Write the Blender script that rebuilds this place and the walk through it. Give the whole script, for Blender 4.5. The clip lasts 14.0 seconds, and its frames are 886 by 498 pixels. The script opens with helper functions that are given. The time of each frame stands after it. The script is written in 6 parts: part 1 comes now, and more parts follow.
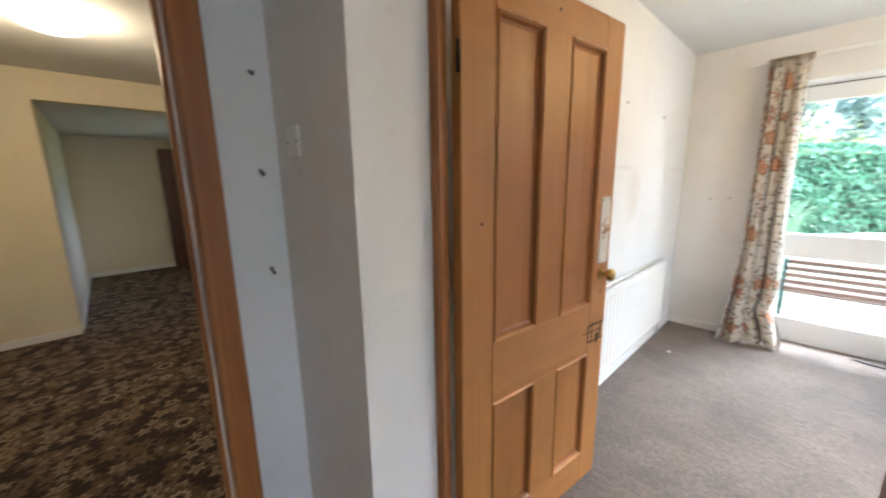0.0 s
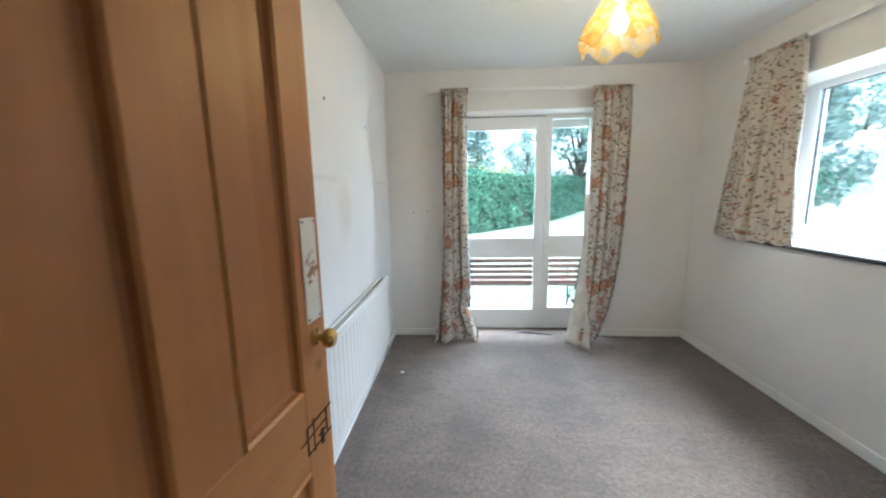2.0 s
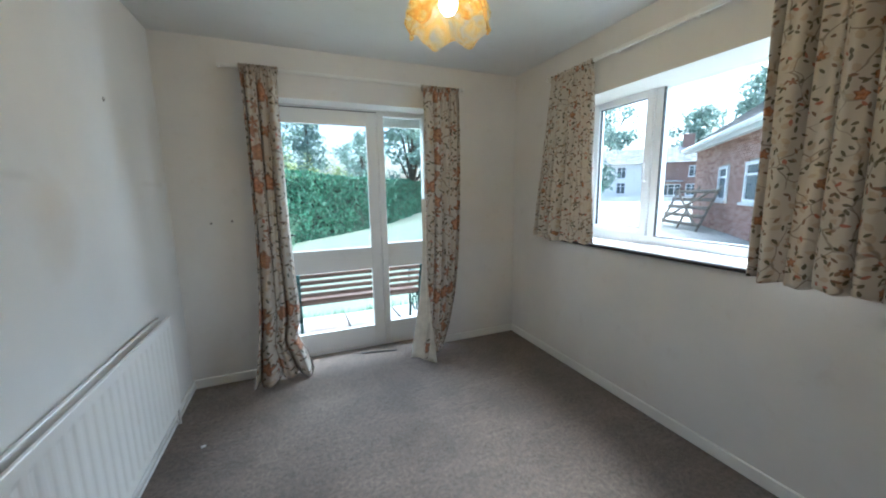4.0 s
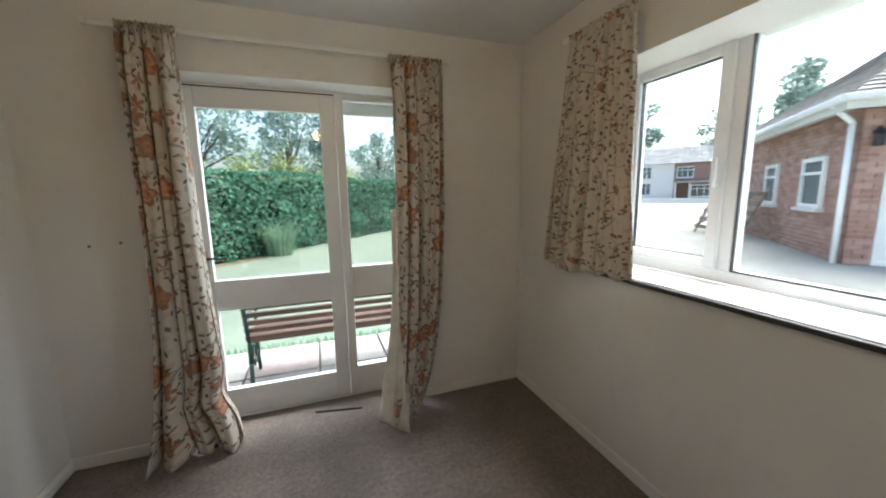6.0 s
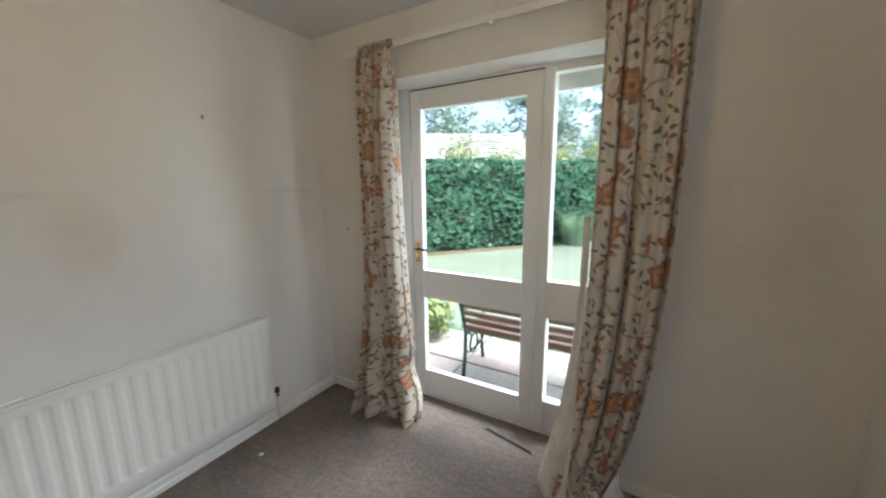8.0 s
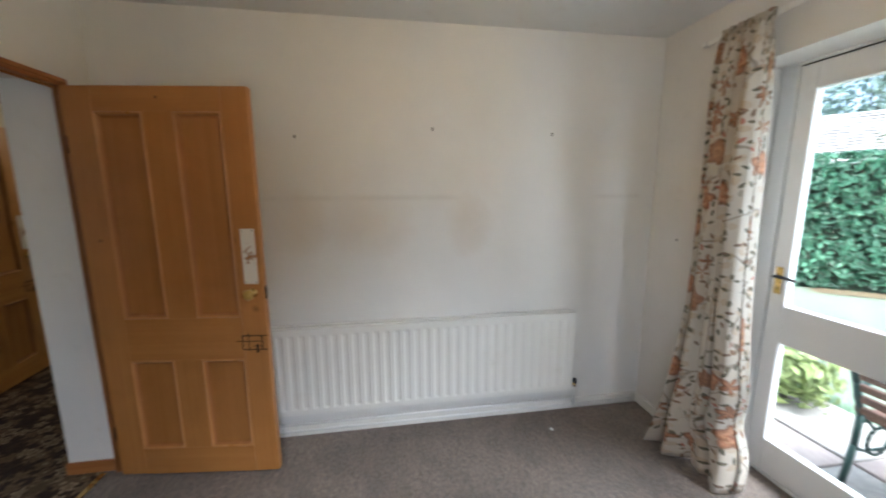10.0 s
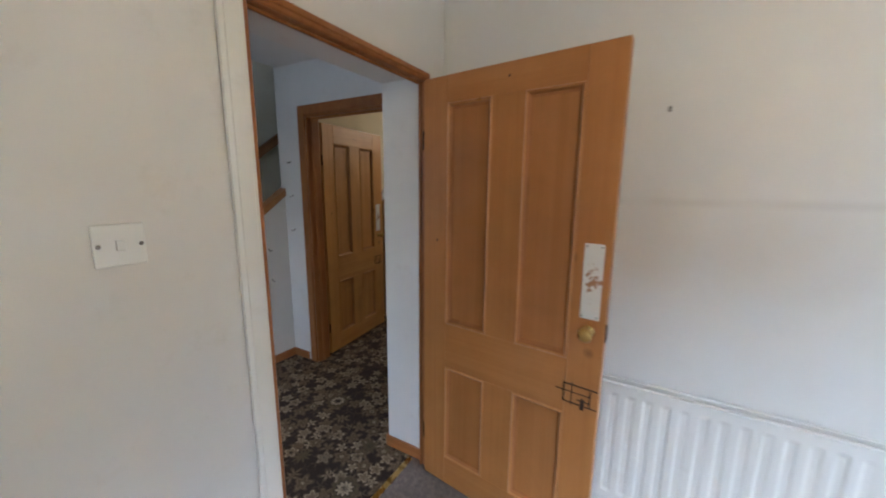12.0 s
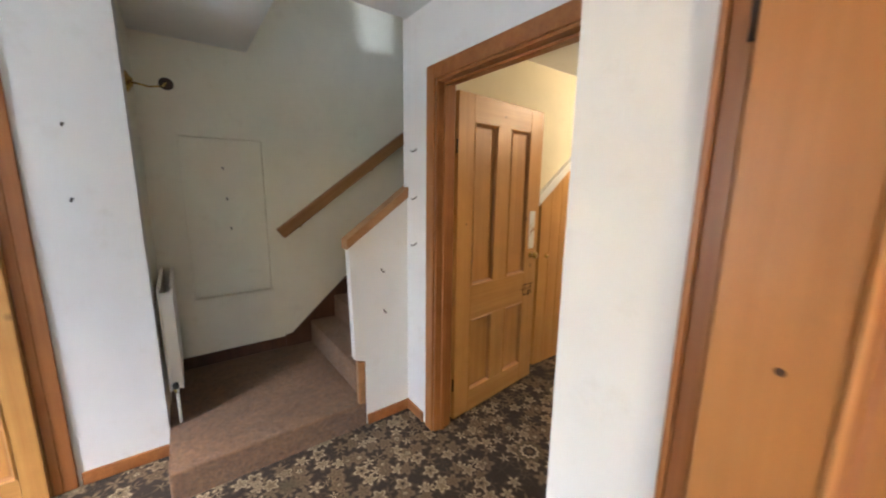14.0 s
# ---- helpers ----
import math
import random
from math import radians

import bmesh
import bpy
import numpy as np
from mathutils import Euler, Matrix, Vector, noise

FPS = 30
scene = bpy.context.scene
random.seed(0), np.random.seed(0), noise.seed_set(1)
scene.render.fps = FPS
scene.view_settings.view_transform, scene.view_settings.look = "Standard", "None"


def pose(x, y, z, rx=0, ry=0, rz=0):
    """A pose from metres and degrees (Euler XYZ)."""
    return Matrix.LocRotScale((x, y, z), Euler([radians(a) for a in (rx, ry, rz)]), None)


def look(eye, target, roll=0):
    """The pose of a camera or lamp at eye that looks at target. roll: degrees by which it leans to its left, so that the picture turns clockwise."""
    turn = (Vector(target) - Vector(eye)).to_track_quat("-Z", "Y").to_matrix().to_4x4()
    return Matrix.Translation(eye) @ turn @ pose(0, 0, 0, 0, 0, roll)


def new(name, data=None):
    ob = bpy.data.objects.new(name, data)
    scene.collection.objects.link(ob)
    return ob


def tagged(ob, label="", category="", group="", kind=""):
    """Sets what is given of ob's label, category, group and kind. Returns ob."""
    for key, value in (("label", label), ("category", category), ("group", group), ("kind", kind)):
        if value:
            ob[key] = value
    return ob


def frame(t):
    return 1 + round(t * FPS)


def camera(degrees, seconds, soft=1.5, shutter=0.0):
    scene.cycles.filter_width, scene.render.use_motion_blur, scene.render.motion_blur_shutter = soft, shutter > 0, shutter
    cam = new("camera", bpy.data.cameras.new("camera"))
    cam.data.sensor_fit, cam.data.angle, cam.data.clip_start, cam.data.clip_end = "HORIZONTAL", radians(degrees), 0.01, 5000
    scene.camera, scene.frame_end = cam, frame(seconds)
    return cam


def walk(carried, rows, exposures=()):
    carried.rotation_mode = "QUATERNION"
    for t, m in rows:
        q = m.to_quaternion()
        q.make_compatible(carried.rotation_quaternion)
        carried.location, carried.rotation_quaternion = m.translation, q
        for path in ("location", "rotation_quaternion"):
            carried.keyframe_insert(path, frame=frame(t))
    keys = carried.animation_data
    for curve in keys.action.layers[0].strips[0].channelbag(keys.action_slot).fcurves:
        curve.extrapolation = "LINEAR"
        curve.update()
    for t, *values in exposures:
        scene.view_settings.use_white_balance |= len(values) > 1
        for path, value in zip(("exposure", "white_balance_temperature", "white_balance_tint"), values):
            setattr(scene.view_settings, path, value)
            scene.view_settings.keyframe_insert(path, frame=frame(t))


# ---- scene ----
cam = camera(102.8, 14.0, 1.9, 0.4)
PATH = [
    (0, (0.134, -0.325, 1.413), (-1.293, 1.024, 1.03), -0.9),
    (0.5, (0.077, -0.239, 1.419), (-1.03, 1.384, 1.044), -0.8),
    (1, (0.01, -0.054, 1.41), (-0.772, 1.755, 1.07), -1.0),
    (1.5, (-0.033, 0.146, 1.41), (-0.485, 2.067, 1.082), -0.9),
    (2, (-0.064, 0.285, 1.393), (-0.18, 2.256, 1.076), -1.0),
    (2.5, (-0.088, 0.389, 1.39), (0.161, 2.348, 1.073), -0.9),
    (3, (-0.082, 0.461, 1.392), (0.551, 2.331, 1.073), -0.7),
    (5.5, (0.419, 1.134, 1.427), (1.2, 2.948, 1.113), -0.9),
    (6, (0.581, 1.312, 1.444), (1.235, 3.177, 1.137), -1.0),
    (6.5, (0.777, 1.462, 1.473), (1.129, 3.408, 1.173), -0.8),
    (7, (0.98, 1.632, 1.473), (0.893, 3.603, 1.148), -1.1),
    (9.5, (1.375, 1.922, 1.541), (-0.475, 2.597, 1.189), -0.1),
    (10, (1.377, 1.855, 1.505), (-0.575, 2.156, 1.189), -0.3),
    (10.5, (1.315, 1.762, 1.509), (-0.659, 1.698, 1.193), 0.1),
    (11, (1.186, 1.624, 1.54), (-0.741, 1.213, 1.197), 0.4),
    (11.5, (1.021, 1.475, 1.534), (-0.805, 0.737, 1.189), 0.4),
    (12, (0.851, 1.319, 1.529), (-0.855, 0.336, 1.178), 0.5),
    (12.5, (0.6, 1.138, 1.523), (-0.996, -0.015, 1.172), 0.7),
    (13, (0.362, 0.987, 1.523), (-1.158, -0.265, 1.173), 0.3),
    (13.5, (0.156, 0.729, 1.515), (-1.232, -0.666, 1.159), 0.6),
    (14, (0.036, 0.558, 1.506), (-1.137, -1.023, 1.157), 0.7),
]
walk(cam, [(t, look(eye, target, roll)) for t, eye, target, roll in PATH],
     [(0.0, 3.72, 5700, 12), (0.5, 3.35, 5600, 12), (1.5, 3.3, 5550, 10), (2.0, 3.05, 5200, 7), (3.0, 2.6, 4900, 3), (5.5, 1.97, 5900, 10), (6.5, 1.87, 6100, 10), (7.0, 2.18, 6100, 11),
      (9.5, 2.05, 5800, 11), (10.5, 2.9, 5700, 12), (11.5, 2.88, 5400, 12), (12.0, 3.08, 5200, 12), (13.0, 3.75, 5400, 13), (13.5, 4.4, 5900, 14), (14.0, 4.64, 5800, 13)])

# ---- world and light ----
world = bpy.data.worlds.new("overcast_sky")
scene.world = world
world.use_nodes = True
wn = world.node_tree.nodes
sky = wn.new("ShaderNodeTexSky")
sky.sky_type = 'NISHITA'
sky.sun_disc = False
sky.sun_elevation = radians(58)
sky.sun_rotation = radians(80)
sky.air_density, sky.dust_density, sky.ozone_density = 0.9, 6.0, 0.6
wn["Background"].inputs["Strength"].default_value = 0.15
world.node_tree.links.new(sky.outputs[0], wn["Background"].inputs["Color"])

sun_data = bpy.data.lights.new("sun", 'SUN')
sun_data.energy, sun_data.angle, sun_data.color = 1.5, radians(60), (1.0, 0.96, 0.9)
sun = new("sun", sun_data)
sun.matrix_world = look((0, 0, 30), (-12, -2, 10))


def bulb(name, place, watts, color, radius):
    d = bpy.data.lights.new(name, 'POINT')
    d.energy, d.color, d.shadow_soft_size = watts, color, radius
    ob = new(name, d)
    ob.location = place
    return ob


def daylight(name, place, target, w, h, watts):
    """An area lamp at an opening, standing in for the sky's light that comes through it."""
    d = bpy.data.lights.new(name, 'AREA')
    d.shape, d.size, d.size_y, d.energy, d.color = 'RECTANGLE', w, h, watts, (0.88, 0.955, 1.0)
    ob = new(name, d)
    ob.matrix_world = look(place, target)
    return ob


bulb("far_room_light", (-3.06, -0.4, 2.22), 1.75, (1.0, 0.76, 0.46), 0.08)
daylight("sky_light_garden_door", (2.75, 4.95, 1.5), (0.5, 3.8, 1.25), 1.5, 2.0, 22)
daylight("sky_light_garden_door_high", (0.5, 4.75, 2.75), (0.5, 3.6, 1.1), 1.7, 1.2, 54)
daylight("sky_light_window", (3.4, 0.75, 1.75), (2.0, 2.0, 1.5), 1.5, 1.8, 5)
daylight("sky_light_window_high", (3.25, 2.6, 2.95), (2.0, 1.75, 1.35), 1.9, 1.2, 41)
# added lamp at the unseen, added hall window, to brighten the hall
daylight("added_hall_light", (2.3, -0.8, 1.5), (0.0, -0.9, 1.3), 0.8, 1.0, 0.4)


# ---- materials ----
class Mat:
    """A small wrapper round a principled node material."""

    def __init__(self, name, color=(0.5, 0.5, 0.5), rough=0.6, metal=0.0):
        self.m = bpy.data.materials.new(name)
        self.m.use_nodes = True
        self.t = self.m.node_tree
        self.n = self.t.nodes
        self.b = self.n["Principled BSDF"]
        self.b.inputs["Base Color"].default_value = (*color, 1)
        self.b.inputs["Roughness"].default_value = rough
        self.b.inputs["Metallic"].default_value = metal
        self.co = None

    def link(self, a, b):
        self.t.links.new(a, b)

    def coords(self, kind="Object", scale=(1, 1, 1)):
        tc = self.n.new("ShaderNodeTexCoord")
        mp = self.n.new("ShaderNodeMapping")
        mp.inputs["Scale"].default_value = scale
        self.link(tc.outputs[kind], mp.inputs["Vector"])
        return mp.outputs[0]

    def noise(self, vec, scale, detail=4, rough=0.55, dist=0.0):
        x = self.n.new("ShaderNodeTexNoise")
        x.inputs["Scale"].default_value = scale
        x.inputs["Detail"].default_value = detail
        x.inputs["Roughness"].default_value = rough
        x.inputs["Distortion"].default_value = dist
        self.link(vec, x.inputs["Vector"])
        return x.outputs[0]

    def voronoi(self, vec, scale, feature='F1', rand=1.0):
        x = self.n.new("ShaderNodeTexVoronoi")
        x.feature = feature
        x.inputs["Scale"].default_value = scale
        x.inputs["Randomness"].default_value = rand
        self.link(vec, x.inputs["Vector"])
        return x

    def ramp(self, fac, stops, mode='LINEAR'):
        r = self.n.new("ShaderNodeValToRGB")
        r.color_ramp.interpolation = mode
        e = r.color_ramp.elements
        while len(e) < len(stops):
            e.new(0.5)
        for el, (p, c) in zip(e, stops):
            el.position = p
            el.color = (*c, 1) if len(c) == 3 else c
        self.link(fac, r.inputs[0])
        return r.outputs[0]

    def mix(self, fac, a, b, kind='MIX'):
        x = self.n.new("ShaderNodeMix")
        x.data_type = 'RGBA'
        x.blend_type = kind
        for sock, v in ((x.inputs[0], fac), (x.inputs[6], a), (x.inputs[7], b)):
            if isinstance(v, (int, float)):
                sock.default_value = v
            elif isinstance(v, tuple):
                sock.default_value = (*v, 1)
            else:
                self.link(v, sock)
        return x.outputs[2]

    def math(self, op, a, b=0.0):
        x = self.n.new("ShaderNodeMath")
        x.operation = op
        for sock, v in ((x.inputs[0], a), (x.inputs[1], b)):
            if isinstance(v, (int, float)):
                sock.default_value = v
            else:
                self.link(v, sock)
        return x.outputs[0]

    def warp(self, vec, scale, amount):
        x = self.n.new("ShaderNodeTexNoise")
        x.inputs["Scale"].default_value = scale
        self.link(vec, x.inputs["Vector"])
        s = self.n.new("ShaderNodeVectorMath")
        s.operation = 'SUBTRACT'
        s.inputs[1].default_value = (0.5, 0.5, 0.5)
        self.link(x.outputs[1], s.inputs[0])
        k = self.n.new("ShaderNodeVectorMath")
        k.operation = 'SCALE'
        k.inputs["Scale"].default_value = amount
        self.link(s.outputs[0], k.inputs[0])
        a = self.n.new("ShaderNodeVectorMath")
        self.link(vec, a.inputs[0])
        self.link(k.outputs[0], a.inputs[1])
        return a.outputs[0]

    def flowers(self, vec, size, petals, rand=0.8, depth=0.28):
        """Radial flower distance (0 at the heart, 1 at the petal's rim) and a random colour for each flower; size in metres."""
        sc = self.n.new("ShaderNodeVectorMath")
        sc.operation = 'SCALE'
        sc.inputs["Scale"].default_value = 1.0 / size
        self.link(vec, sc.inputs[0])
        flat = self.n.new("ShaderNodeVectorMath")
        flat.operation = 'MULTIPLY'
        flat.inputs[1].default_value = (1, 1, 0)
        self.link(sc.outputs[0], flat.inputs[0])
        vo = self.voronoi(flat.outputs[0], 1.0, 'F1', rand)
        d = self.n.new("ShaderNodeVectorMath")
        d.operation = 'SUBTRACT'
        self.link(flat.outputs[0], d.inputs[0])
        self.link(vo.outputs["Position"], d.inputs[1])
        sp = self.n.new("ShaderNodeSeparateXYZ")
        self.link(d.outputs[0], sp.inputs[0])
        col = self.n.new("ShaderNodeSeparateColor")
        self.link(vo.outputs["Color"], col.inputs[0])
        ang = self.math('ARCTAN2', sp.outputs[1], sp.outputs[0])
        wave = self.math('COSINE', self.math('ADD', self.math('MULTIPLY', ang, float(petals)), self.math('MULTIPLY', col.outputs[2], 6.28)))
        rim = self.math('ADD', self.math('MULTIPLY', wave, depth * 0.5), 1.0 - depth * 0.5)
        return self.math('DIVIDE', vo.outputs["Distance"], rim), col

    def petal(self, vec, size, half_long, half_wide, shift=0.0):
        """Almond distance (1 at the outline) of one slim leaf in each cell, turned at random, and a random colour; size in metres."""
        sc = self.n.new("ShaderNodeVectorMath")
        sc.operation = 'MULTIPLY_ADD'
        sc.inputs[1].default_value = (1.0 / size,) * 3
        sc.inputs[2].default_value = (shift, shift * 1.7, 0)
        self.link(vec, sc.inputs[0])
        vo = self.n.new("ShaderNodeTexVoronoi")
        vo.voronoi_dimensions = '2D'
        vo.inputs["Scale"].default_value = 1.0
        vo.inputs["Randomness"].default_value = 0.8
        self.link(sc.outputs[0], vo.inputs["Vector"])
        d = self.n.new("ShaderNodeVectorMath")
        d.operation = 'SUBTRACT'
        self.link(sc.outputs[0], d.inputs[0])
        self.link(vo.outputs["Position"], d.inputs[1])
        sp = self.n.new("ShaderNodeSeparateXYZ")
        self.link(d.outputs[0], sp.inputs[0])
        col = self.n.new("ShaderNodeSeparateColor")
        self.link(vo.outputs["Color"], col.inputs[0])
        turn = self.math('MULTIPLY', col.outputs[2], 6.283)
        c, s = self.math('COSINE', turn), self.math('SINE', turn)
        x, y = sp.outputs[0], sp.outputs[1]
        a = self.math('ABSOLUTE', self.math('DIVIDE', self.math('ADD', self.math('MULTIPLY', x, c), self.math('MULTIPLY', y, s)), half_long))
        b = self.math('ABSOLUTE', self.math('DIVIDE', self.math('SUBTRACT', self.math('MULTIPLY', y, c), self.math('MULTIPLY', x, s)), half_wide))
        return self.math('ADD', self.math('POWER', a, 1.7), self.math('POWER', b, 1.4)), col

    def color(self, out):
        self.link(out, self.b.inputs["Base Color"])
        return self

    def rough(self, out):
        self.link(out, self.b.inputs["Roughness"])
        return self

    def bump(self, out, strength=0.3, dist=0.01):
        x = self.n.new("ShaderNodeBump")
        x.inputs["Strength"].default_value = strength
        x.inputs["Distance"].default_value = dist
        self.link(out, x.inputs["Height"])
        self.link(x.outputs[0], self.b.inputs["Normal"])
        return self


def dim(c, k):
    return tuple(min(1, v * k) for v in c)


def painted(name, c, rough=0.75, mark=0.12, bump=0.12):
    """Emulsion on plaster: faint roller grain, and broad scuffs and stains."""
    m = Mat(name, c, rough)
    v = m.coords()
    big = m.ramp(m.noise(v, 1.3, 5, 0.6), [(0.3, dim(c, 1 - mark)), (0.65, c)])
    spots = m.ramp(m.noise(v, 7, 6, 0.7), [(0.28, (0.82, 0.78, 0.72)), (0.42, (1, 1, 1))])
    m.color(m.mix(0.35, big, m.mix(1.0, big, spots, 'MULTIPLY')))
    m.bump(m.noise(v, 220, 3), bump, 0.002)
    return m.m


def timber(name, dark, light, axis=2, rough=0.42, scale=1.0, knots=True):
    """Waxed pine, grain along one local axis."""
    m = Mat(name, light, rough)
    sc = [20 * scale, 20 * scale, 20 * scale]
    sc[axis] = 0.55 * scale
    v = m.coords("Object", tuple(sc))
    oi = m.n.new("ShaderNodeObjectInfo")
    off = m.n.new("ShaderNodeVectorMath")
    m.link(v, off.inputs[0])
    sh = m.n.new("ShaderNodeCombineXYZ")
    for i in range(3):
        m.link(m.math('MULTIPLY', oi.outputs["Random"], 17.0 + 9 * i), sh.inputs[i])
    m.link(sh.outputs[0], off.inputs[1])
    g = m.noise(off.outputs[0], 1.0, 5, 0.55, 0.5)
    cloud = m.noise(m.coords(), 3.2, 4, 0.6, 0.8)
    fine = m.noise(off.outputs[0], 5.0, 3, 0.6)
    col = m.ramp(g, [(0.25, dark), (0.5, tuple((a + b) / 2 for a, b in zip(dark, light))), (0.75, light)])
    col = m.mix(0.2, col, m.ramp(fine, [(0.35, dark), (0.6, light)]))
    col = m.mix(0.5, col, m.mix(1.0, col, m.ramp(cloud, [(0.3, (0.78, 0.74, 0.68)), (0.7, (1.12, 1.12, 1.14))]), 'MULTIPLY'))
    if knots:
        o2 = m.coords()
        kn = m.voronoi(m.warp(o2, 6, 0.05), 3.1)
        col = m.mix(m.ramp(kn.outputs["Distance"], [(0.02, (1, 1, 1)), (0.075, (0, 0, 0))]), col, dim(dark, 0.45))
    m.color(col)
    m.rough(m.ramp(g, [(0.2, (rough + 0.1,) * 3), (0.8, (rough - 0.08,) * 3)]))
    m.bump(g, 0.12, 0.003)
    return m.m


M_WALL = painted("wall_paint_magnolia", (0.77, 0.74, 0.695), 0.8, 0.1)


def stained_wall():
    """The magnolia paint with an old shelf line and brown smudges where things stood."""
    c = (0.77, 0.75, 0.715)
    m = Mat("wall_paint_stained", c, 0.8)
    v = m.coords()
    sp = m.n.new("ShaderNodeSeparateXYZ")
    m.link(v, sp.inputs[0])
    big = m.ramp(m.noise(v, 1.3, 5, 0.6), [(0.3, dim(c, 0.92)), (0.65, c)])
    line = m.ramp(m.math('ABSOLUTE', m.math('SUBTRACT', sp.outputs[2], 1.475)), [(0.004, (1, 1, 1)), (0.022, (0, 0, 0))])
    brk = m.ramp(m.noise(v, 3.2, 3), [(0.42, (0, 0, 0)), (0.6, (0.2, 0.2, 0.2))])
    col = m.mix(m.math('MULTIPLY', line, brk), big, (0.42, 0.38, 0.33))
    dz = m.math('DIVIDE', m.math('SUBTRACT', sp.outputs[2], 1.30), 0.28)
    for yy, ww, k in ((2.35, 0.22, 0.5), (1.75, 0.4, 0.35), (1.35, 0.25, 0.4)):
        dy = m.math('DIVIDE', m.math('SUBTRACT', sp.outputs[1], yy), ww)
        r = m.math('ADD', m.math('MULTIPLY', dy, dy), m.math('MULTIPLY', dz, dz))
        r = m.math('ADD', r, m.math('MULTIPLY', m.noise(v, 5, 4), 0.8))
        col = m.mix(m.ramp(r, [(0.3, (k, k, k)), (1.4, (0, 0, 0))]), col, (0.60, 0.51, 0.41))
    m.color(col)
    m.bump(m.noise(v, 220, 3), 0.12, 0.002)
    return m.m


M_WESTWALL = stained_wall()
M_HALLWALL = painted("wall_paint_white", (0.72, 0.71, 0.70), 0.8, 0.08)
M_CREAM = painted("wall_paint_cream", (0.74, 0.66, 0.47), 0.8, 0.08)
M_STAIRWALL = painted("wall_paint_stairs", (0.82, 0.785, 0.665), 0.8, 0.12)
M_CEIL = painted("ceiling_paint", (0.72, 0.72, 0.70), 0.85, 0.06)
M_TRIM = painted("gloss_trim_cream", (0.83, 0.81, 0.755), 0.35, 0.08, 0.03)
M_WHITE = painted("gloss_white", (0.80, 0.79, 0.76), 0.32, 0.06, 0.02)
M_UPVC = painted("white_window_plastic", (0.82, 0.83, 0.84), 0.25, 0.03, 0.01)
M_RAD = painted("radiator_enamel", (0.80, 0.78, 0.73), 0.3, 0.05, 0.01)
M_PLASTIC = painted("switch_plastic", (0.80, 0.79, 0.75), 0.3, 0.04, 0.0)
M_PINE_Z = timber("pine_upright", (0.405, 0.167, 0.041), (0.485, 0.217, 0.060), 2)
M_PINE_X = timber("pine_across", (0.405, 0.167, 0.041), (0.485, 0.217, 0.060), 0)
M_PINEP = timber("pine_panel", (0.385, 0.157, 0.038), (0.455, 0.199, 0.055), 2, knots=False)
# groove shade is put into this colour, darker than the door's pine
M_MOULD_SHADED = timber("shaded_pine_moulding", (0.31, 0.115, 0.03), (0.42, 0.175, 0.052), 2, 0.35, knots=False)
# the bead's lit edge is put into this paler colour
M_BEAD_LIT = timber("lit_edge_pine_bead", (0.45, 0.20, 0.062), (0.56, 0.275, 0.098), 2, 0.3, knots=False)
M_PALE_Z = timber("pale_pine_upright", (0.47, 0.218, 0.054), (0.63, 0.338, 0.098), 2)
M_PALE_X = timber("pale_pine_across", (0.47, 0.218, 0.054), (0.63, 0.338, 0.098), 0)
M_PALE_P = timber("pale_pine_panel", (0.45, 0.205, 0.050), (0.60, 0.315, 0.09), 2, knots=False)
# darkened from the pale pine to carry the groove shade
M_PALE_M = timber("shaded_pale_pine_moulding", (0.33, 0.145, 0.042), (0.47, 0.235, 0.08), 2, knots=False)
M_FRAME_Z = timber("stained_frame_upright", (0.24, 0.082, 0.021), (0.41, 0.165, 0.046), 2)
M_FRAME_X = timber("stained_frame_across", (0.24, 0.082, 0.021), (0.41, 0.165, 0.046), 1)
M_RAILW = timber("handrail_wood", (0.26, 0.12, 0.045), (0.42, 0.22, 0.09), 0, knots=False)
M_DARKWOOD = timber("dark_board", (0.05, 0.02, 0.008), (0.13, 0.05, 0.02), 2, knots=False)
M_SLAT = timber("bench_slat_wood", (0.045, 0.02, 0.012), (0.12, 0.055, 0.03), 0, 0.5, 1.0, False)
M_OLDWOOD = timber("weathered_wood", (0.10, 0.08, 0.06), (0.25, 0.21, 0.17), 0, 0.8)


def simple(name, c, rough, metal=0.0, var=0.25, scale=12):
    m = Mat(name, c, rough, metal)
    v = m.coords()
    m.color(m.ramp(m.noise(v, scale, 5, 0.6), [(0.3, dim(c, 1 - var)), (0.7, c)]))
    m.rough(m.ramp(m.noise(v, scale * 2.3, 4), [(0.3, (min(1, rough + 0.1),) * 3), (0.7, (max(0, rough - 0.05),) * 3)]))
    return m.m


M_BRASS = simple("worn_brass", (0.62, 0.42, 0.14), 0.25, 1.0)
M_IRON = simple("green_cast_iron", (0.012, 0.045, 0.04), 0.4, 0.2)
M_BLACK = simple("black_plastic", (0.02, 0.02, 0.02), 0.45)
M_RUST = simple("rusted_steel", (0.055, 0.03, 0.02), 0.75, 0.3, 0.5)
M_SCREW = simple("steel_screw", (0.22, 0.2, 0.18), 0.4, 0.8)
M_DARKSILL = simple("sill_edge_tile", (0.035, 0.028, 0.025), 0.4)
M_GREYPLUG = simple("grey_wall_plug", (0.30, 0.28, 0.26), 0.7)


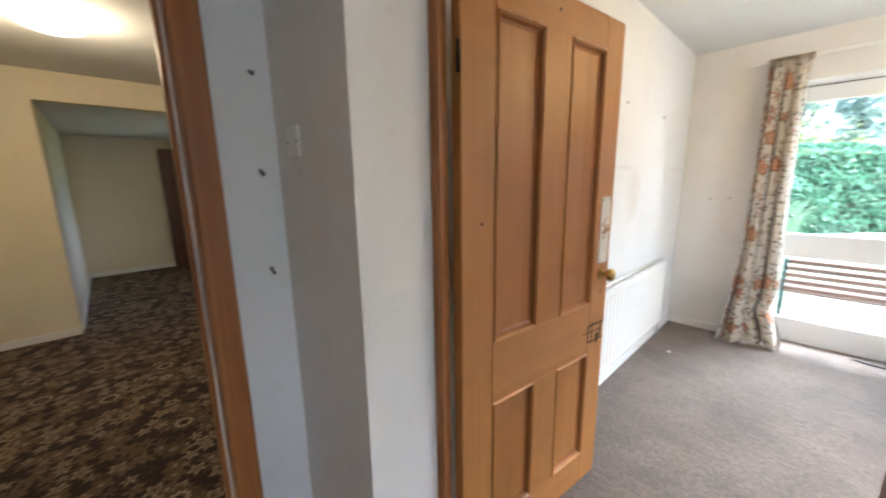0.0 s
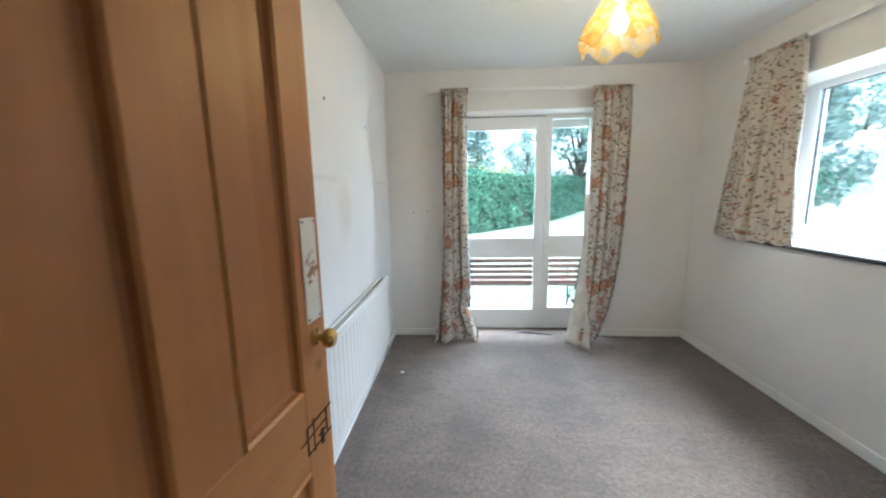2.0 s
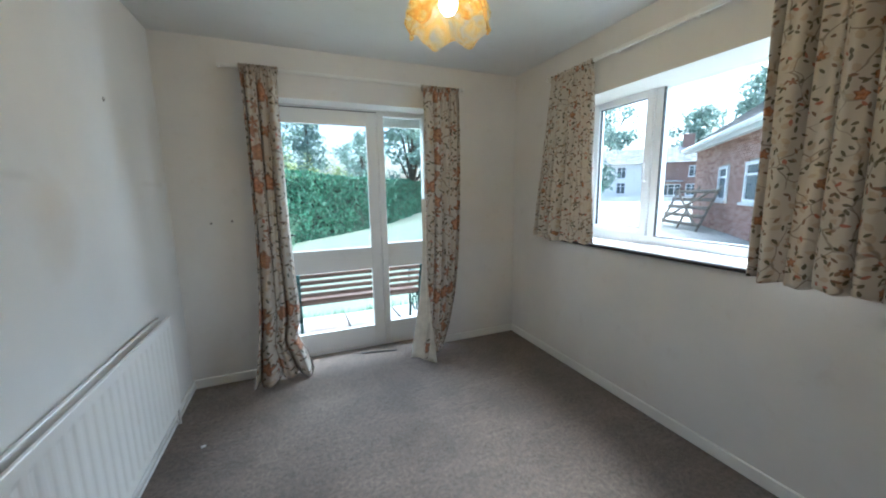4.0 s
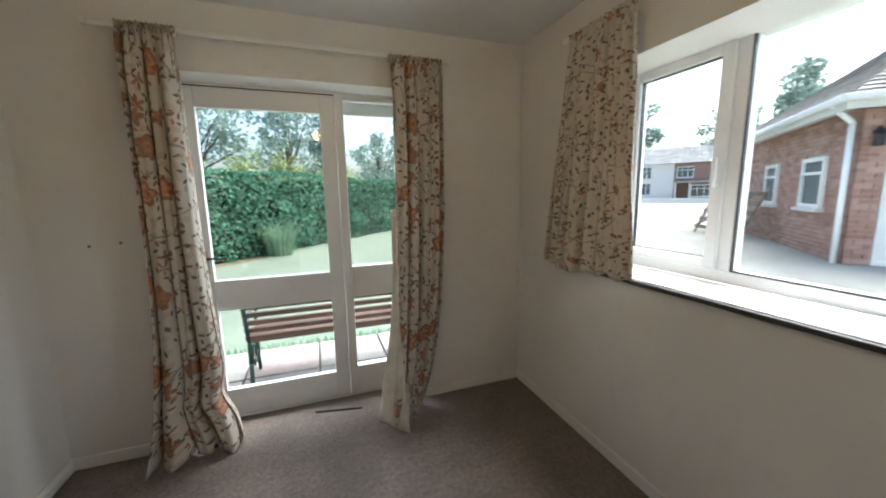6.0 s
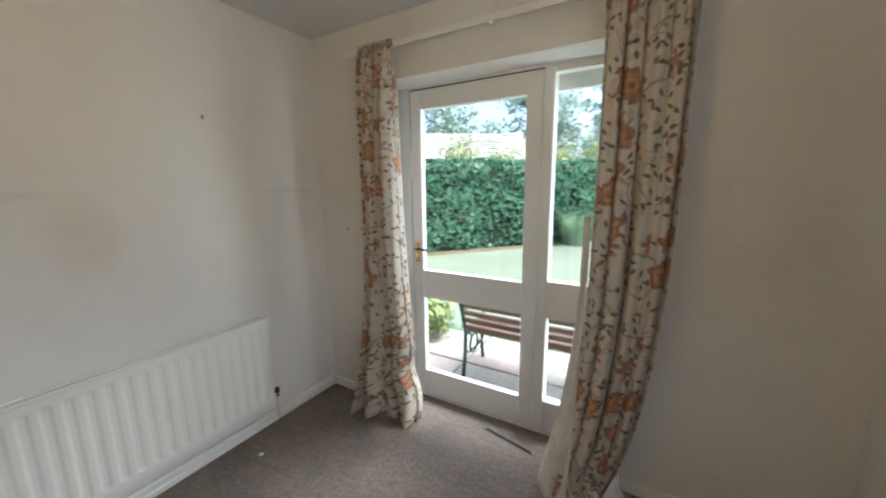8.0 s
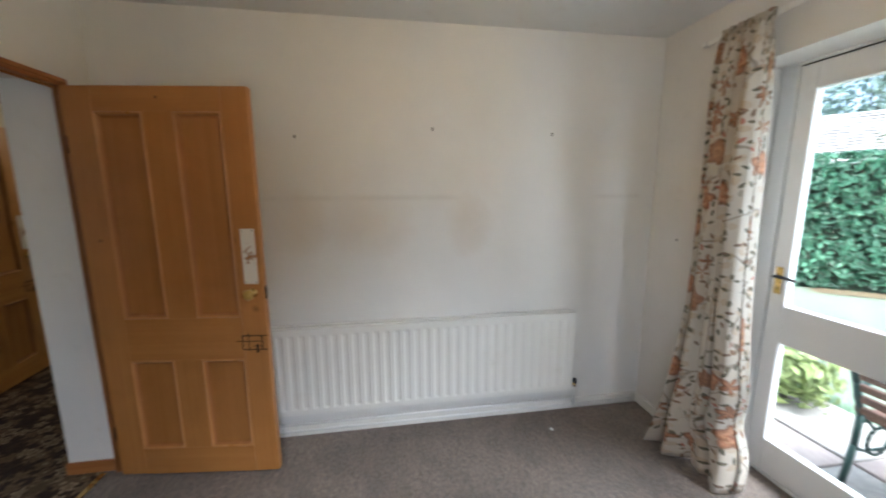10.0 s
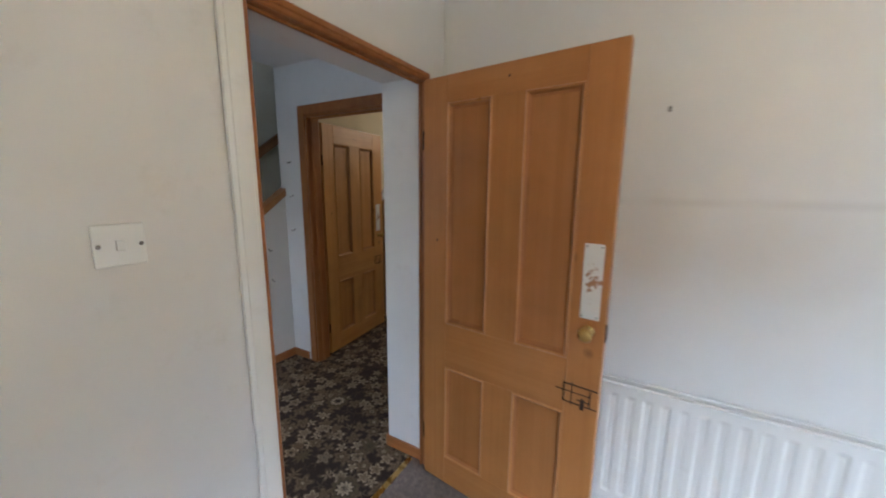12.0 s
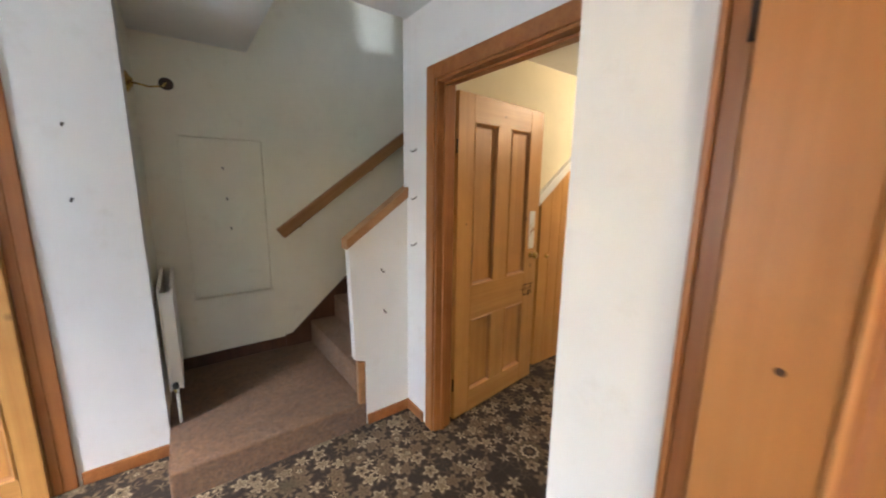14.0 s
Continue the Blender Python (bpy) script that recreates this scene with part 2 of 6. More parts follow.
def carpet_plain(name, c, cell=900):
    m = Mat(name, c, 0.95)
    v = m.coords()
    fib = m.noise(v, cell * 0.35, 3, 0.7)
    mid = m.noise(v, 44, 6, 0.8)
    big = m.noise(v, 2.6, 5, 0.6, 0.6)
    streak = m.noise(m.coords("Object", (1.6, 9.0, 1.0)), 1.4, 5, 0.65, 0.7)
    col = m.ramp(fib, [(0.3, dim(c, 0.62)), (0.7, dim(c, 1.3))])
    col = m.mix(0.68, col, m.mix(1.0, col, m.ramp(mid, [(0.36, (0.42, 0.41, 0.40)), (0.64, (1.6, 1.56, 1.5))]), 'MULTIPLY'))
    col = m.mix(0.22, col, m.mix(1.0, col, m.ramp(streak, [(0.38, (0.72, 0.71, 0.70)), (0.62, (1.28, 1.26, 1.24))]), 'MULTIPLY'))
    col = m.mix(0.6, col, m.mix(1.0, col, m.ramp(big, [(0.32, (0.62, 0.61, 0.60)), (0.68, (1.32, 1.29, 1.26))]), 'MULTIPLY'))
    m.color(col)
    m.bump(m.math('ADD', m.math('MULTIPLY', mid, 2.0), fib), 0.8, 0.010)
    m.b.inputs["Sheen Weight"].default_value = 0.15
    return m.m


M_CARPET = carpet_plain("grey_brown_carpet", (0.205, 0.163, 0.133))
M_STAIRCARPET = carpet_plain("brown_stair_carpet", (0.215, 0.115, 0.055))


def flower_carpet():
    m = Mat("patterned_carpet", (0.2, 0.15, 0.1), 0.95)
    v = m.coords()
    w = m.warp(v, 16, 0.02)
    dark, mid, tan, cream, olive = (0.026, 0.015, 0.009), (0.092, 0.056, 0.029), (0.175, 0.120, 0.066), (0.42, 0.325, 0.205), (0.11, 0.078, 0.038)
    d2, c2 = m.flowers(w, 0.078, 5, 0.85, 0.42)
    col = m.ramp(d2, [(0.0, dark), (0.13, dark), (0.20, tan), (0.40, tan), (0.50, cream), (0.60, mid), (0.85, dark)])
    col = m.mix(m.ramp(c2.outputs[0], [(0.5, (0, 0, 0)), (0.55, (1, 1, 1))]), col, m.ramp(d2, [(0.0, mid), (0.10, dark), (0.18, cream), (0.26, olive), (0.42, mid), (0.55, tan), (0.70, mid), (0.9, dark)]))
    d1, c1 = m.flowers(m.warp(v, 9, 0.012), 0.31, 10, 0.55, 0.2)
    big = m.ramp(d1, [(0.0, tan), (0.075, mid), (0.10, dark), (0.135, dark), (0.155, cream), (0.185, cream), (0.205, dark), (0.235, olive), (0.33, mid)])
    ringp = m.voronoi(w, 42.0, 'F1', 0.6)
    big = m.mix(0.2, big, m.mix(1.0, big, m.ramp(ringp.outputs["Distance"], [(0.2, (1.5, 1.45, 1.35)), (0.55, (0.35, 0.33, 0.3))]), 'MULTIPLY'))
    col = m.mix(m.ramp(d1, [(0.27, (1, 1, 1)), (0.31, (0, 0, 0))]), col, big)
    fib = m.noise(v, 260, 3, 0.7)
    col = m.mix(0.55, col, m.mix(1.0, col, m.ramp(fib, [(0.3, (0.55, 0.55, 0.55)), (0.7, (1.3, 1.3, 1.3))]), 'MULTIPLY'))
    col = m.mix(0.4, col, m.mix(1.0, col, m.ramp(m.noise(v, 1.4, 4), [(0.35, (0.75, 0.72, 0.7)), (0.65, (1.2, 1.2, 1.2))]), 'MULTIPLY'))
    m.color(col)
    m.bump(fib, 0.5, 0.005)
    return m.m


M_FLOWER = flower_carpet()


def curtain_cloth(name, rose, leafsize, through_light=0.3, bloom=0.43, ground=(0.60, 0.54, 0.45)):
    """Cream cotton printed with rust roses, twining stems and olive leaves; uses the cloth's own flat coordinates."""
    m = Mat(name, (0.7, 0.62, 0.5), 0.9)
    tc = m.n.new("ShaderNodeTexCoord")
    v = tc.outputs["UV"]
    cream = ground
    black, white = (0, 0, 0), (1, 1, 1)
    col = m.ramp(m.noise(v, 5, 4), [(0.3, dim(cream, 0.88)), (0.7, cream)])
    stems = m.voronoi(m.warp(v, 7, 0.10), 0.62 / rose, 'DISTANCE_TO_EDGE')
    brk = m.ramp(m.noise(v, 6, 2), [(0.42, black), (0.5, white)])
    col = m.mix(m.math('MULTIPLY', m.ramp(stems.outputs["Distance"], [(0.008, (0.6, 0.6, 0.6)), (0.024, black)]), brk), col, (0.13, 0.085, 0.055))
    # faint ochre sprigs under the rest
    sp, sc = m.petal(m.warp(v, 16, 0.02), leafsize * 1.5, 0.40, 0.26)
    col = m.mix(m.math('MULTIPLY', m.ramp(sp, [(0.75, (0.5, 0.5, 0.5)), (1.0, black)]), m.ramp(sc.outputs[0], [(0.45, black), (0.5, white)])), col, (0.46, 0.33, 0.20))
    # leaves
    for shift, share, tones in ((0.0, 0.58, ((0.075, 0.07, 0.042), (0.12, 0.10, 0.06), (0.16, 0.09, 0.055))), (3.7, 0.76, ((0.10, 0.085, 0.05), (0.22, 0.12, 0.07), (0.40, 0.13, 0.09)))):
        lf, lc = m.petal(m.warp(v, 20, 0.012), leafsize, 0.44, 0.20, shift)
        mask = m.math('MULTIPLY', m.ramp(lf, [(0.82, white), (1.0, black)]), m.ramp(lc.outputs[0], [(share, black), (share + 0.02, white)]))
        col = m.mix(m.math('MULTIPLY', mask, 0.86), col, m.ramp(lc.outputs[1], [(0.0, tones[0]), (0.4, tones[1]), (0.75, tones[2])], 'CONSTANT'))
    # roses
    fl, fc = m.flowers(m.warp(v, 16, 0.03), rose, 5, 0.75, 0.25)
    fmask = m.math('MULTIPLY', m.ramp(fl, [(bloom, white), (bloom * 1.12, black)]), m.ramp(fc.outputs[0], [(0.14, black), (0.16, white)]))
    vein = m.noise(v, 45, 3, 0.6)
    fin = m.ramp(fl, [(0.07 * bloom, (0.20, 0.075, 0.035)), (0.23 * bloom, (0.50, 0.22, 0.10)), (0.40 * bloom, (0.34, 0.12, 0.055)), (0.58 * bloom, (0.54, 0.27, 0.14)), (0.79 * bloom, (0.42, 0.17, 0.08)), (0.98 * bloom, (0.24, 0.10, 0.05))])
    fin2 = m.ramp(fl, [(0.12 * bloom, (0.24, 0.10, 0.05)), (0.35 * bloom, (0.48, 0.25, 0.12)), (0.63 * bloom, (0.36, 0.16, 0.075)), (0.98 * bloom, (0.30, 0.14, 0.075))])
    fcol = m.mix(m.ramp(fc.outputs[1], [(0.55, black), (0.6, white)]), fin, fin2)
    fcol = m.mix(0.6, fcol, m.mix(1.0, fcol, m.ramp(vein, [(0.35, (0.55, 0.5, 0.45)), (0.6, (1.25, 1.25, 1.2))]), 'MULTIPLY'))
    col = m.mix(m.math('MULTIPLY', fmask, 0.86), col, fcol)
    m.color(col)
    m.bump(m.noise(v, 420, 2), 0.25, 0.002)
    tr = m.n.new("ShaderNodeBsdfTranslucent")
    m.link(col, tr.inputs[0])
    mx = m.n.new("ShaderNodeMixShader")
    mx.inputs[0].default_value = through_light
    m.link(m.b.outputs[0], mx.inputs[1])
    m.link(tr.outputs[0], mx.inputs[2])
    m.link(mx.outputs[0], m.n["Material Output"].inputs[0])
    return m.m


M_CURTAIN = curtain_cloth("printed_curtain_cotton", 0.15, 0.042, 0.12)
M_CURTAIN_SMALL = curtain_cloth("small_print_curtain_cotton", 0.085, 0.030, 0.16, 0.25, (0.64, 0.585, 0.50))
M_LINING = simple("curtain_lining", (0.74, 0.685, 0.58), 0.9)


def glass_pane():
    m = Mat("window_glass", (1, 1, 1), 0.0)
    tr = m.n.new("ShaderNodeBsdfTransparent")
    tr.inputs[0].default_value = (0.95, 0.985, 0.97, 1)
    gl = m.n.new("ShaderNodeBsdfGlossy")
    gl.inputs["Roughness"].default_value = 0.02
    fr = m.n.new("ShaderNodeLayerWeight")
    fr.inputs[0].default_value = 0.5
    mx = m.n.new("ShaderNodeMixShader")
    m.link(m.math('ADD', m.math('MULTIPLY', m.math('POWER', fr.outputs["Facing"], 5.0), 0.6), 0.03), mx.inputs[0])
    m.link(tr.outputs[0], mx.inputs[1])
    m.link(gl.outputs[0], mx.inputs[2])
    m.link(mx.outputs[0], m.n["Material Output"].inputs[0])
    return m.m


M_GLASS = glass_pane()


def shade_glass(name, c, strength):
    m = Mat(name, c, 0.15)
    v = m.coords()
    col = m.ramp(m.noise(v, 22, 4, 0.6, 1.5), [(0.35, dim(c, 0.6)), (0.6, c)])
    m.color(col)
    m.link(col, m.b.inputs["Emission Color"])
    m.b.inputs["Emission Strength"].default_value = strength
    return m.m


def amber_glass():
    """Clear glass with amber swirls: it tints what is seen through it, shines, and scatters a little."""
    m = Mat("amber_swirl_glass", (0.80, 0.52, 0.16), 0.12)
    v = m.coords()
    swirl = m.noise(v, 11, 3, 0.5, 2.2)
    tint = m.ramp(swirl, [(0.40, (1.0, 0.985, 0.94)), (0.5, (0.99, 0.91, 0.66)), (0.64, (0.95, 0.77, 0.38))])
    tr = m.n.new("ShaderNodeBsdfTransparent")
    m.link(tint, tr.inputs[0])
    m.color(m.ramp(swirl, [(0.36, (0.85, 0.76, 0.52)), (0.66, (0.74, 0.54, 0.20))]))
    mx = m.n.new("ShaderNodeMixShader")
    m.link(m.ramp(swirl, [(0.38, (0.99, 0.99, 0.99)), (0.62, (0.94, 0.94, 0.94))]), mx.inputs[0])
    m.link(m.b.outputs[0], mx.inputs[1])
    m.link(tr.outputs[0], mx.inputs[2])
    m.link(mx.outputs[0], m.n["Material Output"].inputs[0])
    return m.m


M_AMBER = amber_glass()
M_OPAL = shade_glass("opal_glass_lit", (1.0, 0.80, 0.50), 0.9)


def glowing(name, c, strength):
    m = Mat(name, c, 0.4)
    m.b.inputs["Emission Color"].default_value = (*c, 1)
    m.b.inputs["Emission Strength"].default_value = strength
    return m.m


M_BULB = glowing("lit_bulb", (1.0, 0.79, 0.54), 38.0)


def chipped_plate():
    m = Mat("chipped_white_plate", (0.78, 0.76, 0.70), 0.4)
    v = m.coords()
    sep = m.n.new("ShaderNodeSeparateXYZ")
    m.link(v, sep.inputs[0])
    mid = m.math('ABSOLUTE', sep.outputs[2])
    k = m.math('SUBTRACT', m.noise(v, 52, 5, 0.65), m.math('MULTIPLY', mid, 2.6))
    side = m.math('MULTIPLY', m.math('ABSOLUTE', sep.outputs[0]), 4.0)
    k = m.math('SUBTRACT', k, side)
    m.color(m.mix(m.ramp(k, [(0.40, (0, 0, 0)), (0.44, (1, 1, 1))]), (0.78, 0.76, 0.71), (0.36, 0.18, 0.08)))
    m.bump(k, 0.3, 0.003)
    return m.m


M_PLATE = chipped_plate()


def leafy(name, dark, light, rough=0.55):
    m = Mat(name, light, rough)
    g = m.n.new("ShaderNodeNewGeometry")
    v = m.coords()
    col = m.ramp(g.outputs["Random Per Island"], [(0.0, dark), (0.7, light), (1.0, dim(light, 1.5))])
    col = m.mix(0.4, col, m.mix(1.0, col, m.ramp(m.noise(v, 0.9, 3), [(0.3, (0.6, 0.65, 0.6)), (0.7, (1.2, 1.2, 1.1))]), 'MULTIPLY'))
    m.color(col)
    tr = m.n.new("ShaderNodeBsdfTranslucent")
    m.link(col, tr.inputs[0])
    mx = m.n.new("ShaderNodeMixShader")
    mx.inputs[0].default_value = 0.42
    m.link(m.b.outputs[0], mx.inputs[1])
    m.link(tr.outputs[0], mx.inputs[2])
    m.link(mx.outputs[0], m.n["Material Output"].inputs[0])
    return m.m


M_HEDGE = leafy("laurel_leaves", (0.030, 0.098, 0.058), (0.105, 0.265, 0.175), 0.4)
# near-black colour stands for the shade deep inside the hedge
M_HEDGECORE = simple("hedge_inner_shade", (0.012, 0.028, 0.014), 0.9)
# distant haze is put into these two leaf colours, paler and bluer
M_HAZY_TREE = leafy("hazed_tree_leaves", (0.16, 0.225, 0.20), (0.31, 0.41, 0.36))
M_HAZY_CONIFER = leafy("hazed_conifer_needles", (0.11, 0.17, 0.155), (0.21, 0.29, 0.265))
M_SHRUB = leafy("pale_shrub_leaves", (0.15, 0.19, 0.08), (0.30, 0.36, 0.15))
M_GRASSBLADE = leafy("ornamental_grass_blades", (0.13, 0.22, 0.15), (0.26, 0.38, 0.27))
M_BARK = simple("bark", (0.10, 0.075, 0.055), 0.9, 0, 0.5, 8)


def ground_mat(name, c1, c2, s1, s2, bump):
    m = Mat(name, c1, 0.95)
    v = m.coords()
    a = m.ramp(m.noise(v, s1, 6, 0.7), [(0.3, c1), (0.7, c2)])
    b = m.ramp(m.noise(v, s2, 4, 0.6), [(0.3, (0.7, 0.75, 0.7)), (0.7, (1.15, 1.12, 1.1))])
    m.color(m.mix(0.7, a, m.mix(1.0, a, b, 'MULTIPLY')))
    m.bump(m.noise(v, s1, 6, 0.7), bump, 0.02)
    return m.m


M_LAWN = ground_mat("mown_lawn", (0.12, 0.152, 0.118), (0.18, 0.217, 0.17), 60, 0.8, 0.5)
M_DRIVE = ground_mat("pale_gravel_drive", (0.23, 0.23, 0.22), (0.40, 0.39, 0.37), 30, 0.5, 0.5)
M_SLAB = ground_mat("concrete_slab", (0.19, 0.175, 0.17), (0.29, 0.27, 0.26), 25, 2.0, 0.2)
M_SLABPINK = ground_mat("pink_concrete_slab", (0.21, 0.165, 0.16), (0.30, 0.245, 0.235), 25, 2.0, 0.2)
M_SOIL = ground_mat("leaf_litter", (0.06, 0.045, 0.03), (0.20, 0.16, 0.09), 18, 2.0, 0.6)


def brick_mat():
    m = Mat("red_brick", (0.3, 0.12, 0.08), 0.85)
    oi = m.n.new("ShaderNodeNewGeometry")
    col = m.ramp(oi.outputs["Random Per Island"], [(0.0, (0.30, 0.165, 0.13)), (0.5, (0.41, 0.24, 0.195)), (1.0, (0.48, 0.32, 0.265))])
    v = m.coords()
    m.color(m.mix(0.5, col, m.mix(1.0, col, m.ramp(m.noise(v, 20, 4), [(0.3, (0.7, 0.7, 0.7)), (0.7, (1.2, 1.2, 1.2))]), 'MULTIPLY')))
    m.bump(m.noise(v, 60, 4), 0.4, 0.005)
    return m.m


M_BRICK = brick_mat()
M_MORTAR = simple("mortar", (0.42, 0.38, 0.33), 0.95)
M_FARBRICK = simple("far_brick", (0.32, 0.20, 0.165), 0.9, 0, 0.3, 3)
M_RENDER = simple("white_render", (0.80, 0.79, 0.76), 0.9, 0, 0.1, 2)


def tile_roof(name, c):
    m = Mat(name, c, 0.8)
    g = m.n.new("ShaderNodeNewGeometry")
    v = m.coords()
    col = m.ramp(g.outputs["Random Per Island"], [(0.0, dim(c, 0.65)), (1.0, dim(c, 1.25))])
    m.color(m.mix(0.5, col, m.mix(1.0, col, m.ramp(m.noise(v, 5, 4), [(0.3, (0.7, 0.7, 0.7)), (0.7, (1.2, 1.2, 1.15))]), 'MULTIPLY')))
    return m.m


M_ROOF = tile_roof("brown_roof_tile", (0.25, 0.24, 0.235))
M_SLATE = tile_roof("slate_roof", (0.27, 0.275, 0.29))
M_GREYROOF = tile_roof("pale_roof_tile", (0.33, 0.325, 0.32))
M_WINDARK = simple("far_window_glass", (0.09, 0.11, 0.12), 0.12)
M_CONCRETE = simple("pale_fascia", (0.66, 0.66, 0.63), 0.7, 0, 0.1, 4)


# ---- mesh helpers ----
def mesh_of(name, bm, material):
    me = bpy.data.meshes.new(name)
    bm.normal_update()
    bm.to_mesh(me)
    bm.free()
    if material:
        me.materials.append(material)
    return me


def solid(name, bm, material, label="", category="", group="", kind="", m=None):
    ob = new(name, mesh_of(name, bm, material))
    if m is not None:
        ob.matrix_world = m
    return tagged(ob, label, category, group, kind)


def thing(name, m, label, category, group=""):
    ob = new(name)
    ob.matrix_world = m
    ob.empty_display_size = 0.1
    return tagged(ob, label, category, group)


def part(name, bm, material, parent, label="", at=None):
    ob = new(name, mesh_of(name, bm, material))
    ob.parent = parent
    if at is not None:
        ob.matrix_local = at
    return tagged(ob, label)


def box(bm, x0, y0, z0, x1, y1, z1, bevel=0.0, seg=1):
    g = bmesh.ops.create_cube(bm, size=1)
    vs = g["verts"]
    bmesh.ops.scale(bm, vec=(x1 - x0, y1 - y0, z1 - z0), verts=vs)
    bmesh.ops.translate(bm, vec=((x0 + x1) / 2, (y0 + y1) / 2, (z0 + z1) / 2), verts=vs)
    if bevel:
        es = list({e for v in vs for e in v.link_edges})
        bmesh.ops.bevel(bm, geom=es, offset=bevel, segments=seg, affect='EDGES', profile=0.5)
    return bm


def B(x0, y0, z0, x1, y1, z1, bevel=0.0, seg=1):
    return box(bmesh.new(), x0, y0, z0, x1, y1, z1, bevel, seg)


def prism(pts, y0, y1, axis='y'):
    """An upright polygon of (u, z) pushed from y0 to y1; axis 'x' turns it."""
    bm = bmesh.new()
    def put(u, w, z):
        return bm.verts.new((u, w, z) if axis == 'y' else (w, u, z))
    a = [put(u, y0, z) for u, z in pts]
    b = [put(u, y1, z) for u, z in pts]
    bm.faces.new(a)
    bm.faces.new(b[::-1])
    n = len(pts)
    for i in range(n):
        bm.faces.new((a[i], b[i], b[(i + 1) % n], a[(i + 1) % n]))
    bmesh.ops.recalc_face_normals(bm, faces=bm.faces)
    return bm


def lathe(profile, seg=24, ripple=0.0, lobes=0, rz=0.0):
    """Turns (r, z) round z. ripple and lobes flute the rim side."""
    bm = bmesh.new()
    rings = []
    n = len(profile)
    for i, (r, z) in enumerate(profile):
        ring = []
        for k in range(seg):
            a = 2 * math.pi * k / seg
            f = i / (n - 1)
            rr = r * (1 + ripple * f * math.cos(lobes * a))
            ring.append(bm.verts.new((rr * math.cos(a), rr * math.sin(a), z + rz * f * f * math.cos(lobes * a))))
        rings.append(ring)
    for a, b in zip(rings, rings[1:]):
        for k in range(seg):
            bm.faces.new((a[k], a[(k + 1) % seg], b[(k + 1) % seg], b[k]))
    for f in bm.faces:
        f.smooth = True
    return bm


def rod(p, q, r, seg=10):
    p, q = Vector(p), Vector(q)
    bm = bmesh.new()
    bmesh.ops.create_cone(bm, cap_ends=True, segments=seg, radius1=r, radius2=r, depth=(q - p).length)
    bm.transform(Matrix.Translation((p + q) / 2) @ (q - p).to_track_quat('Z', 'Y').to_matrix().to_4x4())
    for f in bm.faces:
        f.smooth = len(f.verts) == 4
    return bm


def tube(pts, r, seg=8):
    bm = bmesh.new()
    for p, q in zip(pts, pts[1:]):
        b = rod(p, q, r, seg)
        me = bpy.data.meshes.new("tmp")
        b.to_mesh(me)
        b.free()
        bm.from_mesh(me)
        bpy.data.meshes.remove(me)
    return bm


def wall_x(name, x0, x1, y0, y1, z0, z1, holes, material, kind="structure", label=""):
    """A wall along y (thickness x0..x1) with holes (y0, y1, z0, z1) that do not overlap in y."""
    bm = bmesh.new()
    cur = y0
    for a, b, c, d in sorted(holes):
        if a > cur:
            box(bm, x0, cur, z0, x1, a, z1)
        if c > z0:
            box(bm, x0, a, z0, x1, b, c)
        if d < z1:
            box(bm, x0, a, d, x1, b, z1)
        cur = b
    if cur < y1:
        box(bm, x0, cur, z0, x1, y1, z1)
    return solid(name, bm, material, label, "wall", "", kind)


def wall_y(name, x0, x1, y0, y1, z0, z1, holes, material, label=""):
    bm = bmesh.new()
    cur = x0
    for a, b, c, d in sorted(holes):
        if a > cur:
            box(bm, cur, y0, z0, a, y1, z1)
        if c > z0:
            box(bm, a, y0, z0, b, y1, c)
        if d < z1:
            box(bm, a, y0, d, b, y1, z1)
        cur = b
    if cur < x1:
        box(bm, cur, y0, z0, x1, y1, z1)
    return solid(name, bm, material, label, "wall", "", "structure")


# ---- the shell ----
XW, XE, YS, YN, H = -0.76, 1.99, 0.39, 3.60, 2.445
HX, HY, HS = -1.105, 0.108, -1.76          # hall: west wall, north wall, south wall
solid("floor", B(XW, YS - 0.11, -0.15, XE, YN + 0.20, 0.0), M_CARPET, "grey-brown pile carpet with worn pale patches", "floor", "", "structure")
solid("floor_hall", B(-7.6, -1.36, -0.15, 2.35, YS - 0.11, -0.003), M_FLOWER, "brown and cream flower-patterned hall carpet", "floor", "", "structure")
solid("floor_hall_north", B(-7.6, YS - 0.11, -0.15, -1.0, 2.6, -0.003), M_FLOWER, "brown and cream flower-patterned carpet", "floor", "", "structure")
solid("floor_hall_south", B(0.2, -1.9, -0.15, 2.35, -1.36, -0.003), M_FLOWER, "brown and cream flower-patterned carpet", "floor", "", "structure")
solid("threshold", B(-0.60, YS - 0.125, -0.004, 0.24, YS - 0.095, 0.004, 0.002), M_BRASS, "thin metal carpet strip in the doorway", "trim", "", "structure")

wall_y("wall_north", XW - 0.15, XE, YN, YN + 0.36, 0, 2.7, [(-0.21, 1.22, 0.0, 2.10)], M_WALL, "magnolia painted wall with the garden door opening")
wall_x("wall_east", XE, XE + 0.36, -1.9, YN + 0.36, 0, 2.7, [(-1.25, -0.35, 0.9, 2.05), (1.15, 2.95, 1.01, 2.05)], M_WALL, "structure", "magnolia painted wall with a wide window")
wall_x("wall_west", XW - 0.15, XW, YS, YN, 0, 2.7, [], M_WESTWALL, "structure", "magnolia wall with faint stains above the radiator")
wall_y("wall_south", -1.24, XE, HY, YS, 0, 2.7, [(-0.625, 0.284, 0.0, 2.03)], M_WALL, "painted wall with the room's doorway")
wall_x("wall_hall_west", HX - 0.12, HX, -1.40, HY, 0, 2.7, [(-1.06, -0.15, 0.0, 2.085)], M_HALLWALL, "structure", "white hall wall with a doorway")
